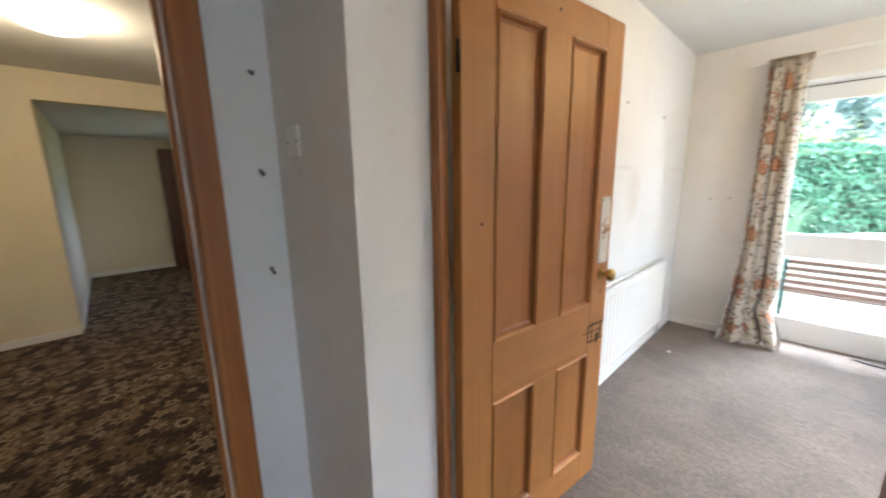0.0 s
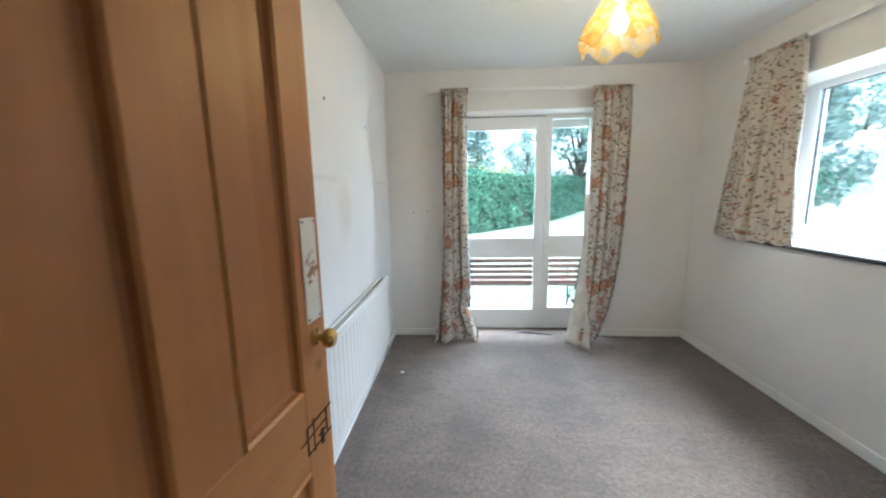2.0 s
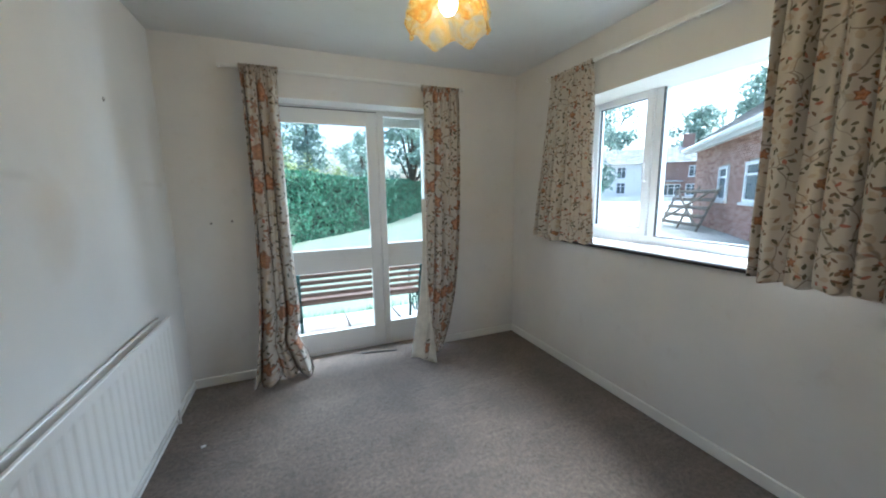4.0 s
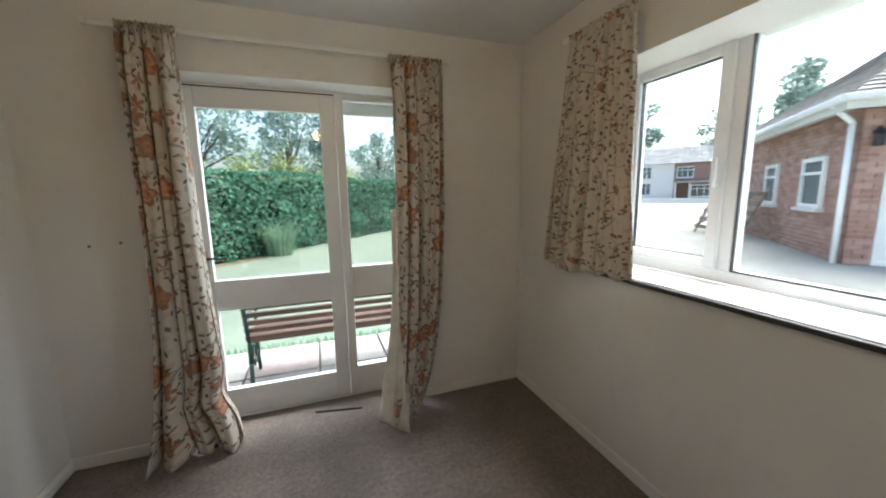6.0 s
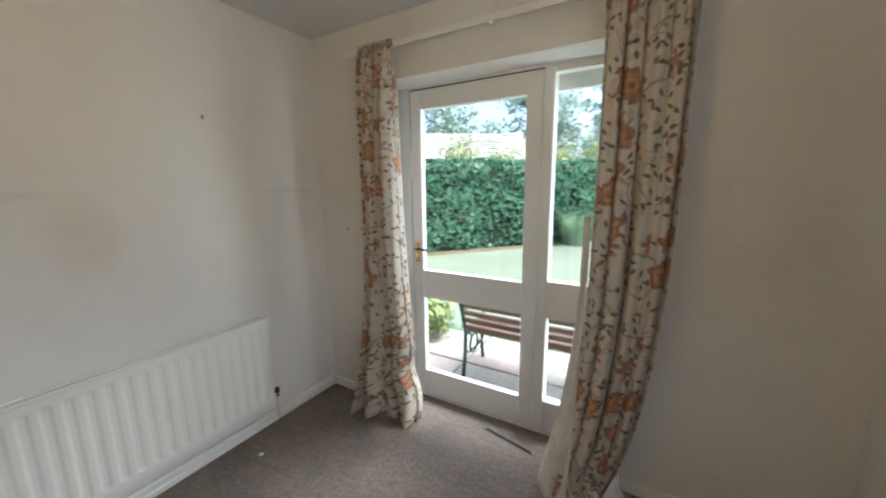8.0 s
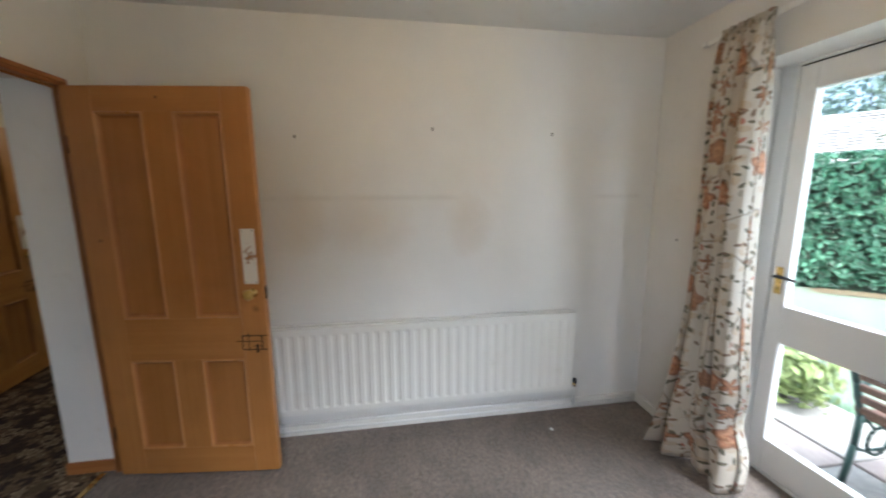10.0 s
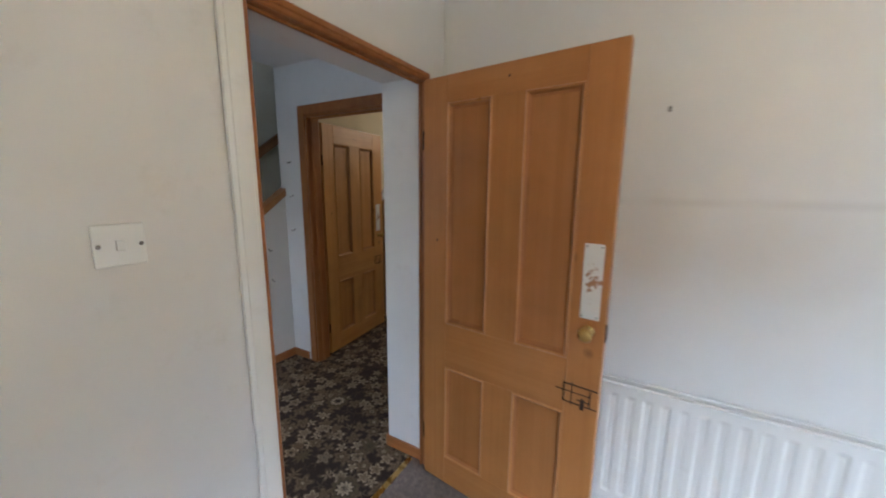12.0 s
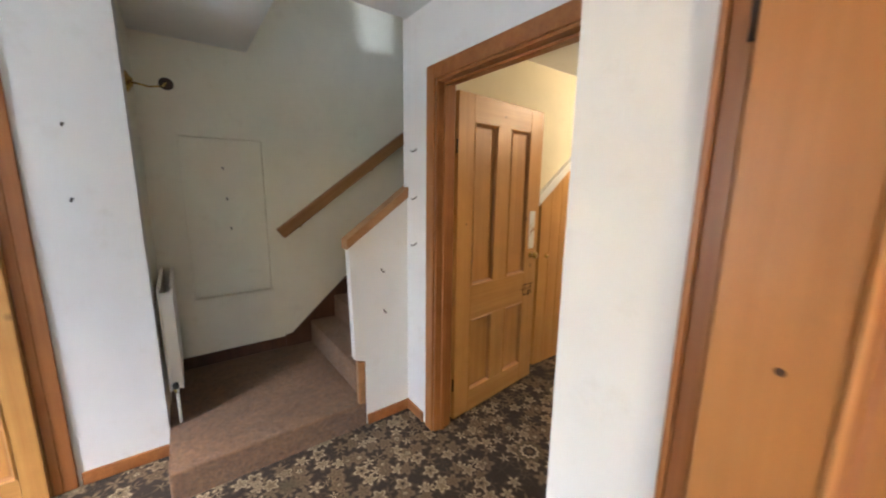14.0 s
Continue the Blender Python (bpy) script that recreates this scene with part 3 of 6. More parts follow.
wall_y("wall_hall_south", 0.20, XE, HS - 0.14, HS, 0, 2.7, [], M_HALLWALL, "white hall wall")
wall_x("wall_lobby_east", 0.20, 0.34, -2.5, HS - 0.14, 0, 2.7, [], M_STAIRWALL, "structure", "off-white wall beside the stair foot")
NX0, NX1, NZ0, NZ1 = -0.50, 0.0, 0.67, 1.82
bm = bmesh.new()
rim = [(-4.4, -0.1), (0.34, -0.1), (0.34, 4.8), (-4.4, 4.8)]
hole = [(NX0, NZ0), (NX1, NZ0), (NX1, NZ1), (NX0, NZ1)]
front = [[bm.verts.new((x, -2.5, z)) for x, z in ring] for ring in (rim, hole)]
deep = [bm.verts.new((x, -2.525, z)) for x, z in hole]
back = [bm.verts.new((x, -2.60, z)) for x, z in rim]
for i in range(4):
    j = (i + 1) % 4
    bm.faces.new((front[0][i], front[0][j], front[1][j], front[1][i]))
    bm.faces.new((front[1][i], front[1][j], deep[j], deep[i]))
    bm.faces.new((front[0][j], front[0][i], back[i], back[j]))
bm.faces.new(deep)
bm.faces.new(back[::-1])
bmesh.ops.recalc_face_normals(bm, faces=bm.faces)
solid("wall_stair", bm, M_STAIRWALL, "off-white stair wall with a shallow recessed panel", "wall", "", "structure")
wall_y("wall_far_south", -4.75, HX - 0.12, -1.40, -1.28, 0, 4.8, [], M_CREAM, "cream wall between the far room and the stairs")
wall_x("wall_stair_end", -4.5, -4.4, -2.5, -1.40, 0, 4.8, [], M_STAIRWALL)
wall_x("wall_stairwell_east", -0.52, -0.45, -2.5, -1.36, 2.62, 4.8, [], M_STAIRWALL)
wall_y("wall_stairwell_north", HX, -0.45, -1.40, -1.36, 2.62, 4.8, [], M_STAIRWALL)
wall_x("wall_far_west", -4.75, -4.63, -1.28, 2.5, 0, 2.7, [(-0.66, 0.78, 0.0, 2.15)], M_CREAM)
wall_y("wall_far_north", -4.75, -1.24, 2.5, 2.6, 0, 2.7, [], M_CREAM)
wall_y("wall_alcove_south", -7.5, -4.75, -0.76, -0.66, 0, 2.3, [], M_CREAM)
wall_y("wall_alcove_north", -7.5, -4.75, 0.78, 0.88, 0, 2.3, [(-6.4, -5.4, 0.95, 1.95)], M_CREAM)
wall_x("wall_alcove_end", -7.6, -7.5, -0.76, 0.88, 0, 2.3, [], M_CREAM)
wall_x("wall_far_east", -1.24, -0.915, YS, 2.6, 0, 2.7, [], M_CREAM)

solid("ceiling", B(XW, YS, H, XE, YN, H + 0.12), M_CEIL, "white painted ceiling", "ceiling", "", "structure")
solid("ceiling_hall", B(HX, -1.36, H, XE, HY, H + 0.18), M_CEIL, "white painted hall ceiling", "ceiling", "", "structure")
solid("ceiling_lobby", B(-0.45, -2.5, H - 0.01, 0.2, -1.36, H + 0.18), M_CEIL, "white painted ceiling over the stair foot", "ceiling", "", "structure")
solid("ceiling_lobby_side", B(0.2, HS, H, 1.99, -1.36, H + 0.18), M_CEIL, "white painted ceiling", "ceiling", "", "structure")
solid("ceiling_far", B(-4.63, -1.28, 2.40, -1.24, 2.5, 2.55), M_CEIL, "cream-lit ceiling", "ceiling", "", "structure")
solid("ceiling_alcove", B(-7.5, -0.66, 2.15, -4.75, 0.78, 2.3), M_CEIL, "white ceiling", "ceiling", "", "structure")
solid("ceiling_stairwell", B(-4.5, -2.6, 4.8, -0.4, -1.28, 4.9), M_CEIL, "white ceiling high over the stairs", "ceiling", "", "structure")
solid("roof_slab", B(-7.7, -2.7, 4.95, 2.4, 4.0, 5.1), M_CONCRETE, "flat house roof", "roof", "", "structure")


def board(name, x0, y0, x1, y1, z0, z1, material, label="painted skirting board"):
    return solid(name, B(x0, y0, z0, x1, y1, z1, 0.004), material, label, "skirting", "", "structure")


board("baseboard_north_a", XW, YN - 0.015, -0.22, YN, 0.0, 0.07, M_TRIM)
board("baseboard_north_b", 1.23, YN - 0.015, XE - 0.016, YN, 0.0, 0.07, M_TRIM)
board("baseboard_east", XE - 0.015, YS, XE, YN - 0.001, 0.0, 0.07, M_TRIM)
board("baseboard_west", XW, YS + 0.02, XW + 0.016, YN - 0.016, 0.0, 0.075, M_TRIM)
board("baseboard_south", 0.36, YS, XE - 0.016, YS + 0.015, 0.0, 0.07, M_TRIM)
board("baseboard_hall_west_a", HX, -1.345, HX + 0.014, -1.165, 0.0, 0.07, M_FRAME_X, "brown wooden skirting board")
board("baseboard_hall_west_b", HX, -0.065, HX + 0.014, HY, 0.0, 0.07, M_FRAME_X, "brown wooden skirting board")
board("baseboard_hall_north", HX + 0.015, HY - 0.014, -0.625, HY, 0.0, 0.07, M_FRAME_X, "brown wooden skirting board")
board("baseboard_reveal", -0.625, HY - 0.014, -0.611, 0.347, 0.0, 0.07, M_FRAME_X, "brown wooden skirting board")
board("baseboard_hall_south", 0.21, HS, 0.56, HS + 0.014, 0.0, 0.07, M_FRAME_X, "brown wooden skirting board")


# ---- door frames ----
def upright_frame(name, m, w, h, depth, face, label):
    """A lining: w, h clear; depth along local y from 0; architraves of the given width on the far faces in face."""
    t = thing(name, m, label, "door frame")
    t["kind"] = "structure"
    part("jamb", B(-0.035, 0, 0, 0, depth, h + 0.035, 0.003), M_FRAME_Z, t)
    part("jamb", B(w, 0, 0, w + 0.035, depth, h + 0.035, 0.003), M_FRAME_Z, t)
    part("head", B(0, 0, h, w, depth, h + 0.035, 0.003), M_FRAME_X, t)
    part("stop", B(0, depth * 0.35, 0, 0.013, depth * 0.55, h, 0.002), M_FRAME_Z, t)
    part("stop", B(w - 0.013, depth * 0.35, 0, w, depth * 0.55, h, 0.002), M_FRAME_Z, t)
    part("stop", B(0.013, depth * 0.35, h - 0.013, w - 0.013, depth * 0.55, h, 0.002), M_FRAME_X, t)
    for y0, y1, aw, material in face:
        for bm in (B(-0.012 - aw, y0, 0, -0.012, y1, h + 0.012 + aw, 0.006, 2), B(w + 0.012, y0, 0, w + 0.012 + aw, y1, h + 0.012 + aw, 0.006, 2)):
            part("architrave", bm, material or M_FRAME_Z, t)
        part("architrave", B(-0.012, y0, h + 0.012, w + 0.012, y1, h + 0.012 + aw, 0.006, 2), material or M_FRAME_X, t)
    return t


def room_frame():
    t = thing("door_frame", pose(0, 0, 0), "stained pine door lining with a white painted architrave", "door frame")
    t["kind"] = "structure"
    part("jamb", B(-0.625, 0.348, 0, -0.598, 0.394, 2.03, 0.004), M_FRAME_Z, t)
    part("jamb", B(0.244, 0.350, 0, 0.284, 0.394, 2.03, 0.004), M_FRAME_Z, t)
    part("head", B(-0.598, 0.348, 1.995, 0.244, 0.394, 2.03, 0.004), M_FRAME_X, t)
    part("stop", B(-0.598, 0.350, 0, -0.588, 0.362, 1.995, 0.002), M_FRAME_Z, t)
    part("stop", B(-0.588, 0.350, 1.985, 0.244, 0.362, 1.995, 0.002), M_FRAME_X, t)
    bm = B(0.264, 0.392, 0, 0.331, 0.408, 2.05, 0.005, 2)
    box(bm, 0.276, 0.406, 0, 0.319, 0.412, 2.05, 0.003)
    part("architrave", bm, M_TRIM, t, "white painted architrave")
    part("architrave", B(-0.61, 0.394, 2.008, 0.264, 0.402, 2.03, 0.003), M_FRAME_X, t)
    return t


room_frame()
T90 = Matrix.Rotation(math.pi / 2, 4, 'Z')
# hall doorway: local x runs along world y, local y towards world -x
upright_frame("door_frame_hall", Matrix.Translation((HX, -1.045, 0)) @ T90, 0.895, 2.045, 0.12, [(-0.014, 0.0, 0.075, None), (0.12, 0.134, 0.07, None)], "stained pine door frame with broad architrave")


# ---- panelled doors ----
def pine_door(name, m, label, w=0.83, h=1.98, furniture=True, pale=False):
    """A four-panel door; local x from the hinge, face at y = 0, thickness towards +y."""
    T = 0.04
    mz, mx, mp, mm = (M_PALE_Z, M_PALE_X, M_PALE_P, M_PALE_M) if pale else (M_PINE_Z, M_PINE_X, M_PINEP, M_MOULD_SHADED)
    d = thing(name, m, label, "door")
    xs = (0.0, 0.132, 0.350, 0.488, 0.707, w)
    zs = (0.0, 0.150, 0.650, 0.872, 1.868, h)
    part("stile", B(xs[0], 0, 0, xs[1], T, h, 0.003), mz, d)
    part("stile", B(xs[4], 0, 0, xs[5], T, h, 0.003), mz, d)
    for a, b in ((zs[0], zs[1]), (zs[2], zs[3]), (zs[4], zs[5])):
        part("rail", B(xs[1], 0, a, xs[4], T, b, 0.001), mx, d)
    for a, b in ((zs[1], zs[2]), (zs[3], zs[4])):
        part("muntin", B(xs[2], 0, a, xs[3], T, b, 0.001), mz, d)
    for xa, xb in ((xs[1], xs[2]), (xs[3], xs[4])):
        for za, zb in ((zs[1], zs[2]), (zs[3], zs[4])):
            p = part("panel", B(xa, 0.0165, za, xb, 0.0235, zb), mp, d)
            mw = 0.027
            for y0, y1, y2 in ((0.001, 0.0162, 0.0125), (T - 0.001, T - 0.0162, T - 0.0125)):
                bm = bmesh.new()
                o = [(xa, za), (xb, za), (xb, zb), (xa, zb)]
                def ring(k, y):
                    return [bm.verts.new((xa + k if i in (0, 3) else xb - k, y, za + k if i < 2 else zb - k)) for i in range(4)]
                rings = [ring(0.0, y0), ring(0.006, y0 - (0.007 if y0 < 0.02 else -0.007)), ring(0.012, y0), ring(0.017, y2), ring(mw, y1)]
                for r0, r1 in zip(rings[2:], rings[3:]):
                    for i in range(4):
                        bm.faces.new((r0[i], r0[(i + 1) % 4], r1[(i + 1) % 4], r1[i]))
                bead = bmesh.new()
                first = [[bead.verts.new(v.co) for v in r] for r in rings[:3]]
                bmesh.ops.delete(bm, geom=rings[0] + rings[1], context='VERTS')
                for r0, r1 in zip(first, first[1:]):
                    for i in range(4):
                        bead.faces.new((r0[i], r0[(i + 1) % 4], r1[(i + 1) % 4], r1[i]))
                for b in (bm, bead):
                    bmesh.ops.recalc_face_normals(b, faces=b.faces)
                part("moulding", bm, mm, p, "moulding with the groove's shade in its colour")
                # on the darker door the bead's paler tone carries its edge highlight
                part("bead", bead, mz if pale else M_BEAD_LIT, p, "bead left paler as the lit edge")
    if furniture:
        pl = part("finger_plate", B(-0.034, -0.0035, -0.138, 0.034, 0.0, 0.138, 0.0015), M_PLATE, d, "white finger plate with paint chipped to brown", Matrix.Translation((0.775, -0.0005, 1.185)))
        for dx, dz in ((-0.026, 0.128), (0.026, 0.128), (-0.026, -0.128), (0.026, -0.128)):
            part("screw", lathe([(0.0035, 0.0), (0.0032, 0.0015), (0.0001, 0.002)], 8), M_SCREW, pl, "", Matrix.Translation((dx, -0.0035, dz)) @ Matrix.Rotation(math.pi / 2, 4, 'X'))
        part("knob", lathe([(0.0, 0.0), (0.024, 0.0), (0.024, 0.004), (0.011, 0.008), (0.010, 0.022), (0.018, 0.028), (0.026, 0.037), (0.027, 0.045), (0.022, 0.055), (0.012, 0.060), (0.0002, 0.061)], 24), M_BRASS, d, "polished brass knob", Matrix.Translation((0.775, 0, 1.0)) @ Matrix.Rotation(math.pi / 2, 4, 'X'))
        part("knob", lathe([(0.0, 0.0), (0.024, 0.0), (0.024, 0.004), (0.011, 0.008), (0.010, 0.022), (0.018, 0.028), (0.026, 0.037), (0.027, 0.045), (0.022, 0.055), (0.012, 0.060), (0.0002, 0.061)], 24), M_BRASS, d, "polished brass knob", Matrix.Translation((0.775, T, 1.0)) @ Matrix.Rotation(-math.pi / 2, 4, 'X'))
        part("latch", B(w, 0.009, 0.965, w + 0.004, 0.031, 1.03, 0.001), M_RUST, d)
        bm = bmesh.new()
        for x0, z, x1, h in ((0.70, 0.771, 0.828, 0.006), (0.672, 0.742, 0.80, 0.004), (0.70, 0.697, 0.826, 0.005), (0.755, 0.716, 0.80, 0.004)):
            box(bm, x0, -0.0015, z, x1, 0.0, z + h)
        for x, z0, z1, w in ((0.70, 0.70, 0.774, 0.005), (0.732, 0.69, 0.786, 0.004), (0.798, 0.70, 0.774, 0.006), (0.768, 0.683, 0.728, 0.014)):
            box(bm, x, -0.002, z0, x + w, 0.0, z1)
        part("old_lock", bm, M_RUST, d, "rusty marks and plate of an old rim lock")
        part("dowel_hole", lathe([(0.006, 0), (0.005, 0.001), (0.0001, 0.0012)], 8), M_DARKWOOD, d, "", Matrix.Translation((0.08, -0.0003, 1.27)) @ Matrix.Rotation(math.pi / 2, 4, 'X'))
        part("dowel_hole", lathe([(0.006, 0), (0.005, 0.001), (0.0001, 0.0012)], 8), M_DARKWOOD, d, "", Matrix.Translation((0.42, -0.0003, 1.93)) @ Matrix.Rotation(math.pi / 2, 4, 'X'))
    for z in (0.24, 1.72):
        part("hinge", rod((-0.004, 0.006, z - 0.04), (-0.004, 0.006, z + 0.04), 0.006, 8), M_RUST, d)
    return d


def turned(x, y, z, angle):
    return Matrix.Translation((x, y, z)) @ Matrix.Rotation(radians(angle), 4, 'Z')


pine_door("panel_door", turned(-0.557, 0.402, 0.012, 83.4), "open four-panel waxed pine door with chipped finger plate")
pine_door("panel_door", turned(-1.265, -1.06, 0.012, 186.0), "open four-panel pine door folded back against a cream wall", 0.86, 2.02, True, True)
# closed door beside the stairs
upright_frame("door_frame_side", pose(0.66, HS + 0.0, 0), 0.80, 2.03, 0.02, [(0.0, 0.016, 0.075, None)], "stained pine frame round a closed door")
pine_door("panel_door", turned(1.455, HS + 0.045, 0.012, 180.0), "closed pine panel door in the hall", 0.79, 1.98, False, True)


# ---- garden door and side light ----
def pane(parent, x0, y0, z0, x1, y1, z1):
    ob = part("pane", B(x0, y0, z0, x1, y1, z1), M_GLASS, parent, "clear glass pane")
    ob.visible_shadow = False
    return ob


def garden_door():
    f = thing("window_1", pose(0, 0, 0), "white painted timber frame with narrow glazed side light", "window")
    f["kind"] = "structure"
    y0, y1 = 3.80, 3.88
    part("frame_post", B(-0.21, y0, 0, -0.132, y1, 2.09, 0.004), M_WHITE, f)
    part("frame_post", B(0.727, y0, 0, 0.782, y1, 2.09, 0.004), M_WHITE, f)
    part("frame_post", B(1.14, y0, 0, 1.22, y1, 2.09, 0.004), M_WHITE, f)
    part("frame_head", B(-0.21, y0, 2.09, 1.22, y1, 2.112, 0.003), M_WHITE, f)
    part("glazing_bar", B(0.782, y0 + 0.01, 0.735, 1.14, y1 - 0.01, 0.955, 0.004), M_WHITE, f)
    part("bottom_rail", B(0.782, y0 + 0.01, 0.0, 1.14, y1 - 0.01, 0.215, 0.004), M_WHITE, f)
    part("top_rail", B(0.782, y0 + 0.01, 2.058, 1.14, y1 - 0.01, 2.09, 0.004), M_WHITE, f)
    pane(f, 0.782, 3.836, 0.215, 1.14, 3.840, 0.735)
    pane(f, 0.782, 3.836, 0.955, 1.14, 3.840, 2.058)
    d = thing("door_1", pose(0, 0, 0), "closed white painted garden door with two glass panes", "door")
    d["kind"] = "structure"
    a, b = 3.808, 3.852
    part("stile", B(-0.128, a, 0.012, -0.052, b, 2.083, 0.004), M_WHITE, d)
    part("stile", B(0.632, a, 0.012, 0.723, b, 2.083, 0.004), M_WHITE, d)
    part("top_rail", B(-0.052, a + 0.001, 1.968, 0.632, b - 0.001, 2.083, 0.003), M_WHITE, d)
    part("lock_rail", B(-0.052, a + 0.001, 0.735, 0.632, b - 0.001, 0.93, 0.003), M_WHITE, d)
    part("bottom_rail", B(-0.052, a + 0.001, 0.012, 0.632, b - 0.001, 0.198, 0.003), M_WHITE, d)
    pane(d, -0.052, 3.828, 0.198, 0.632, 3.832, 0.735)
    pane(d, -0.052, 3.828, 0.93, 0.632, 3.832, 1.968)
    h = part("handle_plate", B(-0.108, 3.803, 0.985, -0.074, 3.808, 1.125, 0.002), M_BRASS, d, "brass handle plate")
    part("lever", tube([(-0.091, 3.803, 1.075), (-0.091, 3.772, 1.078), (-0.03, 3.766, 1.080), (0.015, 3.768, 1.074)], 0.0075), M_BLACK, h, "dark lever handle")
    part("keyhole", lathe([(0.006, 0), (0.004, 0.001), (0.0001, 0.0012)], 8), M_BLACK, h, "", Matrix.Translation((-0.091, 3.803, 1.015)) @ Matrix.Rotation(math.pi / 2, 4, 'X'))
    # black strip paints in the shaded gap above the door leaf
    part("gap_shade", B(-0.128, 3.812, 2.0835, 0.723, 3.85, 2.0895), M_BLACK, d, "black strip standing for the shaded gap over the door")
    for z in (0.25, 1.05, 1.85):
        part("hinge", rod((0.725, 3.802, z - 0.045), (0.725, 3.802, z + 0.045), 0.006, 8), M_WHITE, d)
    solid("sill_1", B(-0.21, 3.805, -0.02, 1.22, 3.95, 0.010, 0.004), M_WHITE, "white painted threshold under the garden door", "sill", "", "structure")
    solid("draught_strip", B(0.47, 3.608, 0.001, 0.78, 3.624, 0.009, 0.003), M_BLACK, "loose black draught strip lying on the carpet", "strip", m=Matrix.Translation((0.62, 3.63, 0.001)) @ Matrix.Rotation(radians(-12), 4, 'Z') @ Matrix.Translation((-0.62, -3.6, -0.001)))


garden_door()


def side_window():
    f = thing("window_2", pose(0, 0, 0), "white plastic window with an opening casement and fixed pane", "window")
    f["kind"] = "structure"
    x0, x1 = 2.255, 2.325
    zb, zt = 1.03, 2.11
    part("frame_jamb", B(x0, 2.885, zb, x1, 2.95, zt, 0.004), M_UPVC, f)
    part("frame_jamb", B(x0, 1.15, zb, x1, 1.215, zt, 0.004), M_UPVC, f)
    part("frame_head", B(x0, 1.215, zt - 0.05, x1, 2.885, zt, 0.004), M_UPVC, f)
    part("frame_sill", B(x0, 1.215, zb, x1, 2.885, 1.088, 0.004), M_UPVC, f)
    part("mullion", B(x0, 2.32, 1.088, x1, 2.375, zt - 0.05, 0.004), M_UPVC, f)
    s = part("casement", B(x0 - 0.014, 2.375, 1.088, x0 + 0.045, 2.43, zt - 0.05, 0.005), M_UPVC, f, "opening casement sash")
    part("sash_stile", B(x0 - 0.014, 2.83, 1.088, x0 + 0.045, 2.885, zt - 0.05, 0.005), M_UPVC, s)
    part("sash_rail", B(x0 - 0.013, 2.43, 1.088, x0 + 0.044, 2.83, 1.135, 0.004), M_UPVC, s)
    part("sash_rail", B(x0 - 0.013, 2.43, 2.005, x0 + 0.044, 2.83, zt - 0.05, 0.004), M_UPVC, s)
    part("catch", tube([(x0 - 0.014, 2.40, 1.46), (x0 - 0.04, 2.40, 1.46), (x0 - 0.042, 2.40, 1.58)], 0.009), M_UPVC, s, "white casement catch")
    bm = bmesh.new()
    for a, b, c, d in ((2.428, 2.434, 1.133, 2.007), (2.826, 2.832, 1.133, 2.007)):
        box(bm, x0 + 0.0, a, c, x0 + 0.02, b, d)
    for c, d in ((1.133, 1.139), (2.001, 2.007)):
        box(bm, x0 + 0.0, 2.434, c, x0 + 0.02, 2.826, d)
    part("gasket", bm, M_BLACK, s, "black rubber gasket")
    bm = bmesh.new()
    for a, b in ((1.213, 1.219), (2.316, 2.322)):
        box(bm, x0 + 0.001, a, 1.086, x0 + 0.02, b, 2.062)
    for c, d in ((1.086, 1.092), (2.056, 2.062)):
        box(bm, x0 + 0.001, 1.219, c, x0 + 0.02, 2.316, d)
    part("gasket", bm, M_BLACK, f, "black rubber gasket")
    pane(s, x0 + 0.022, 2.43, 1.135, x0 + 0.026, 2.83, 2.005)
    pane(f, x0 + 0.022, 1.215, 1.088, x0 + 0.026, 2.32, 2.06)
    t = thing("sill_2", pose(0, 0, 0), "white window board with a dark tiled front edge", "window sill")
    t["kind"] = "structure"
    part("board", B(1.985, 1.15, 1.01, 2.255, 2.95, 1.03, 0.003), M_UPVC, t)
    part("edge", B(1.965, 1.13, 1.004, 1.985, 2.97, 1.024, 0.003), M_DARKSILL, t, "dark front edge")


side_window()
# hall window, out of view, added to let daylight into the hall
hw = thing("added_window_3", pose(0, 0, 0), "added white plastic hall window, unseen", "window")
hw["kind"] = "structure"
for bm in (B(2.2, -1.25, 0.9, 2.26, -1.19, 2.05, 0.004), B(2.2, -0.41, 0.9, 2.26, -0.35, 2.05, 0.004), B(2.2, -1.19, 0.9, 2.26, -0.41, 0.96, 0.004), B(2.2, -1.19, 1.99, 2.26, -0.41, 2.05, 0.004)):
    part("window_frame", bm, M_UPVC, hw)
pane(hw, 2.22, -1.19, 0.96, 2.225, -0.41, 1.99)


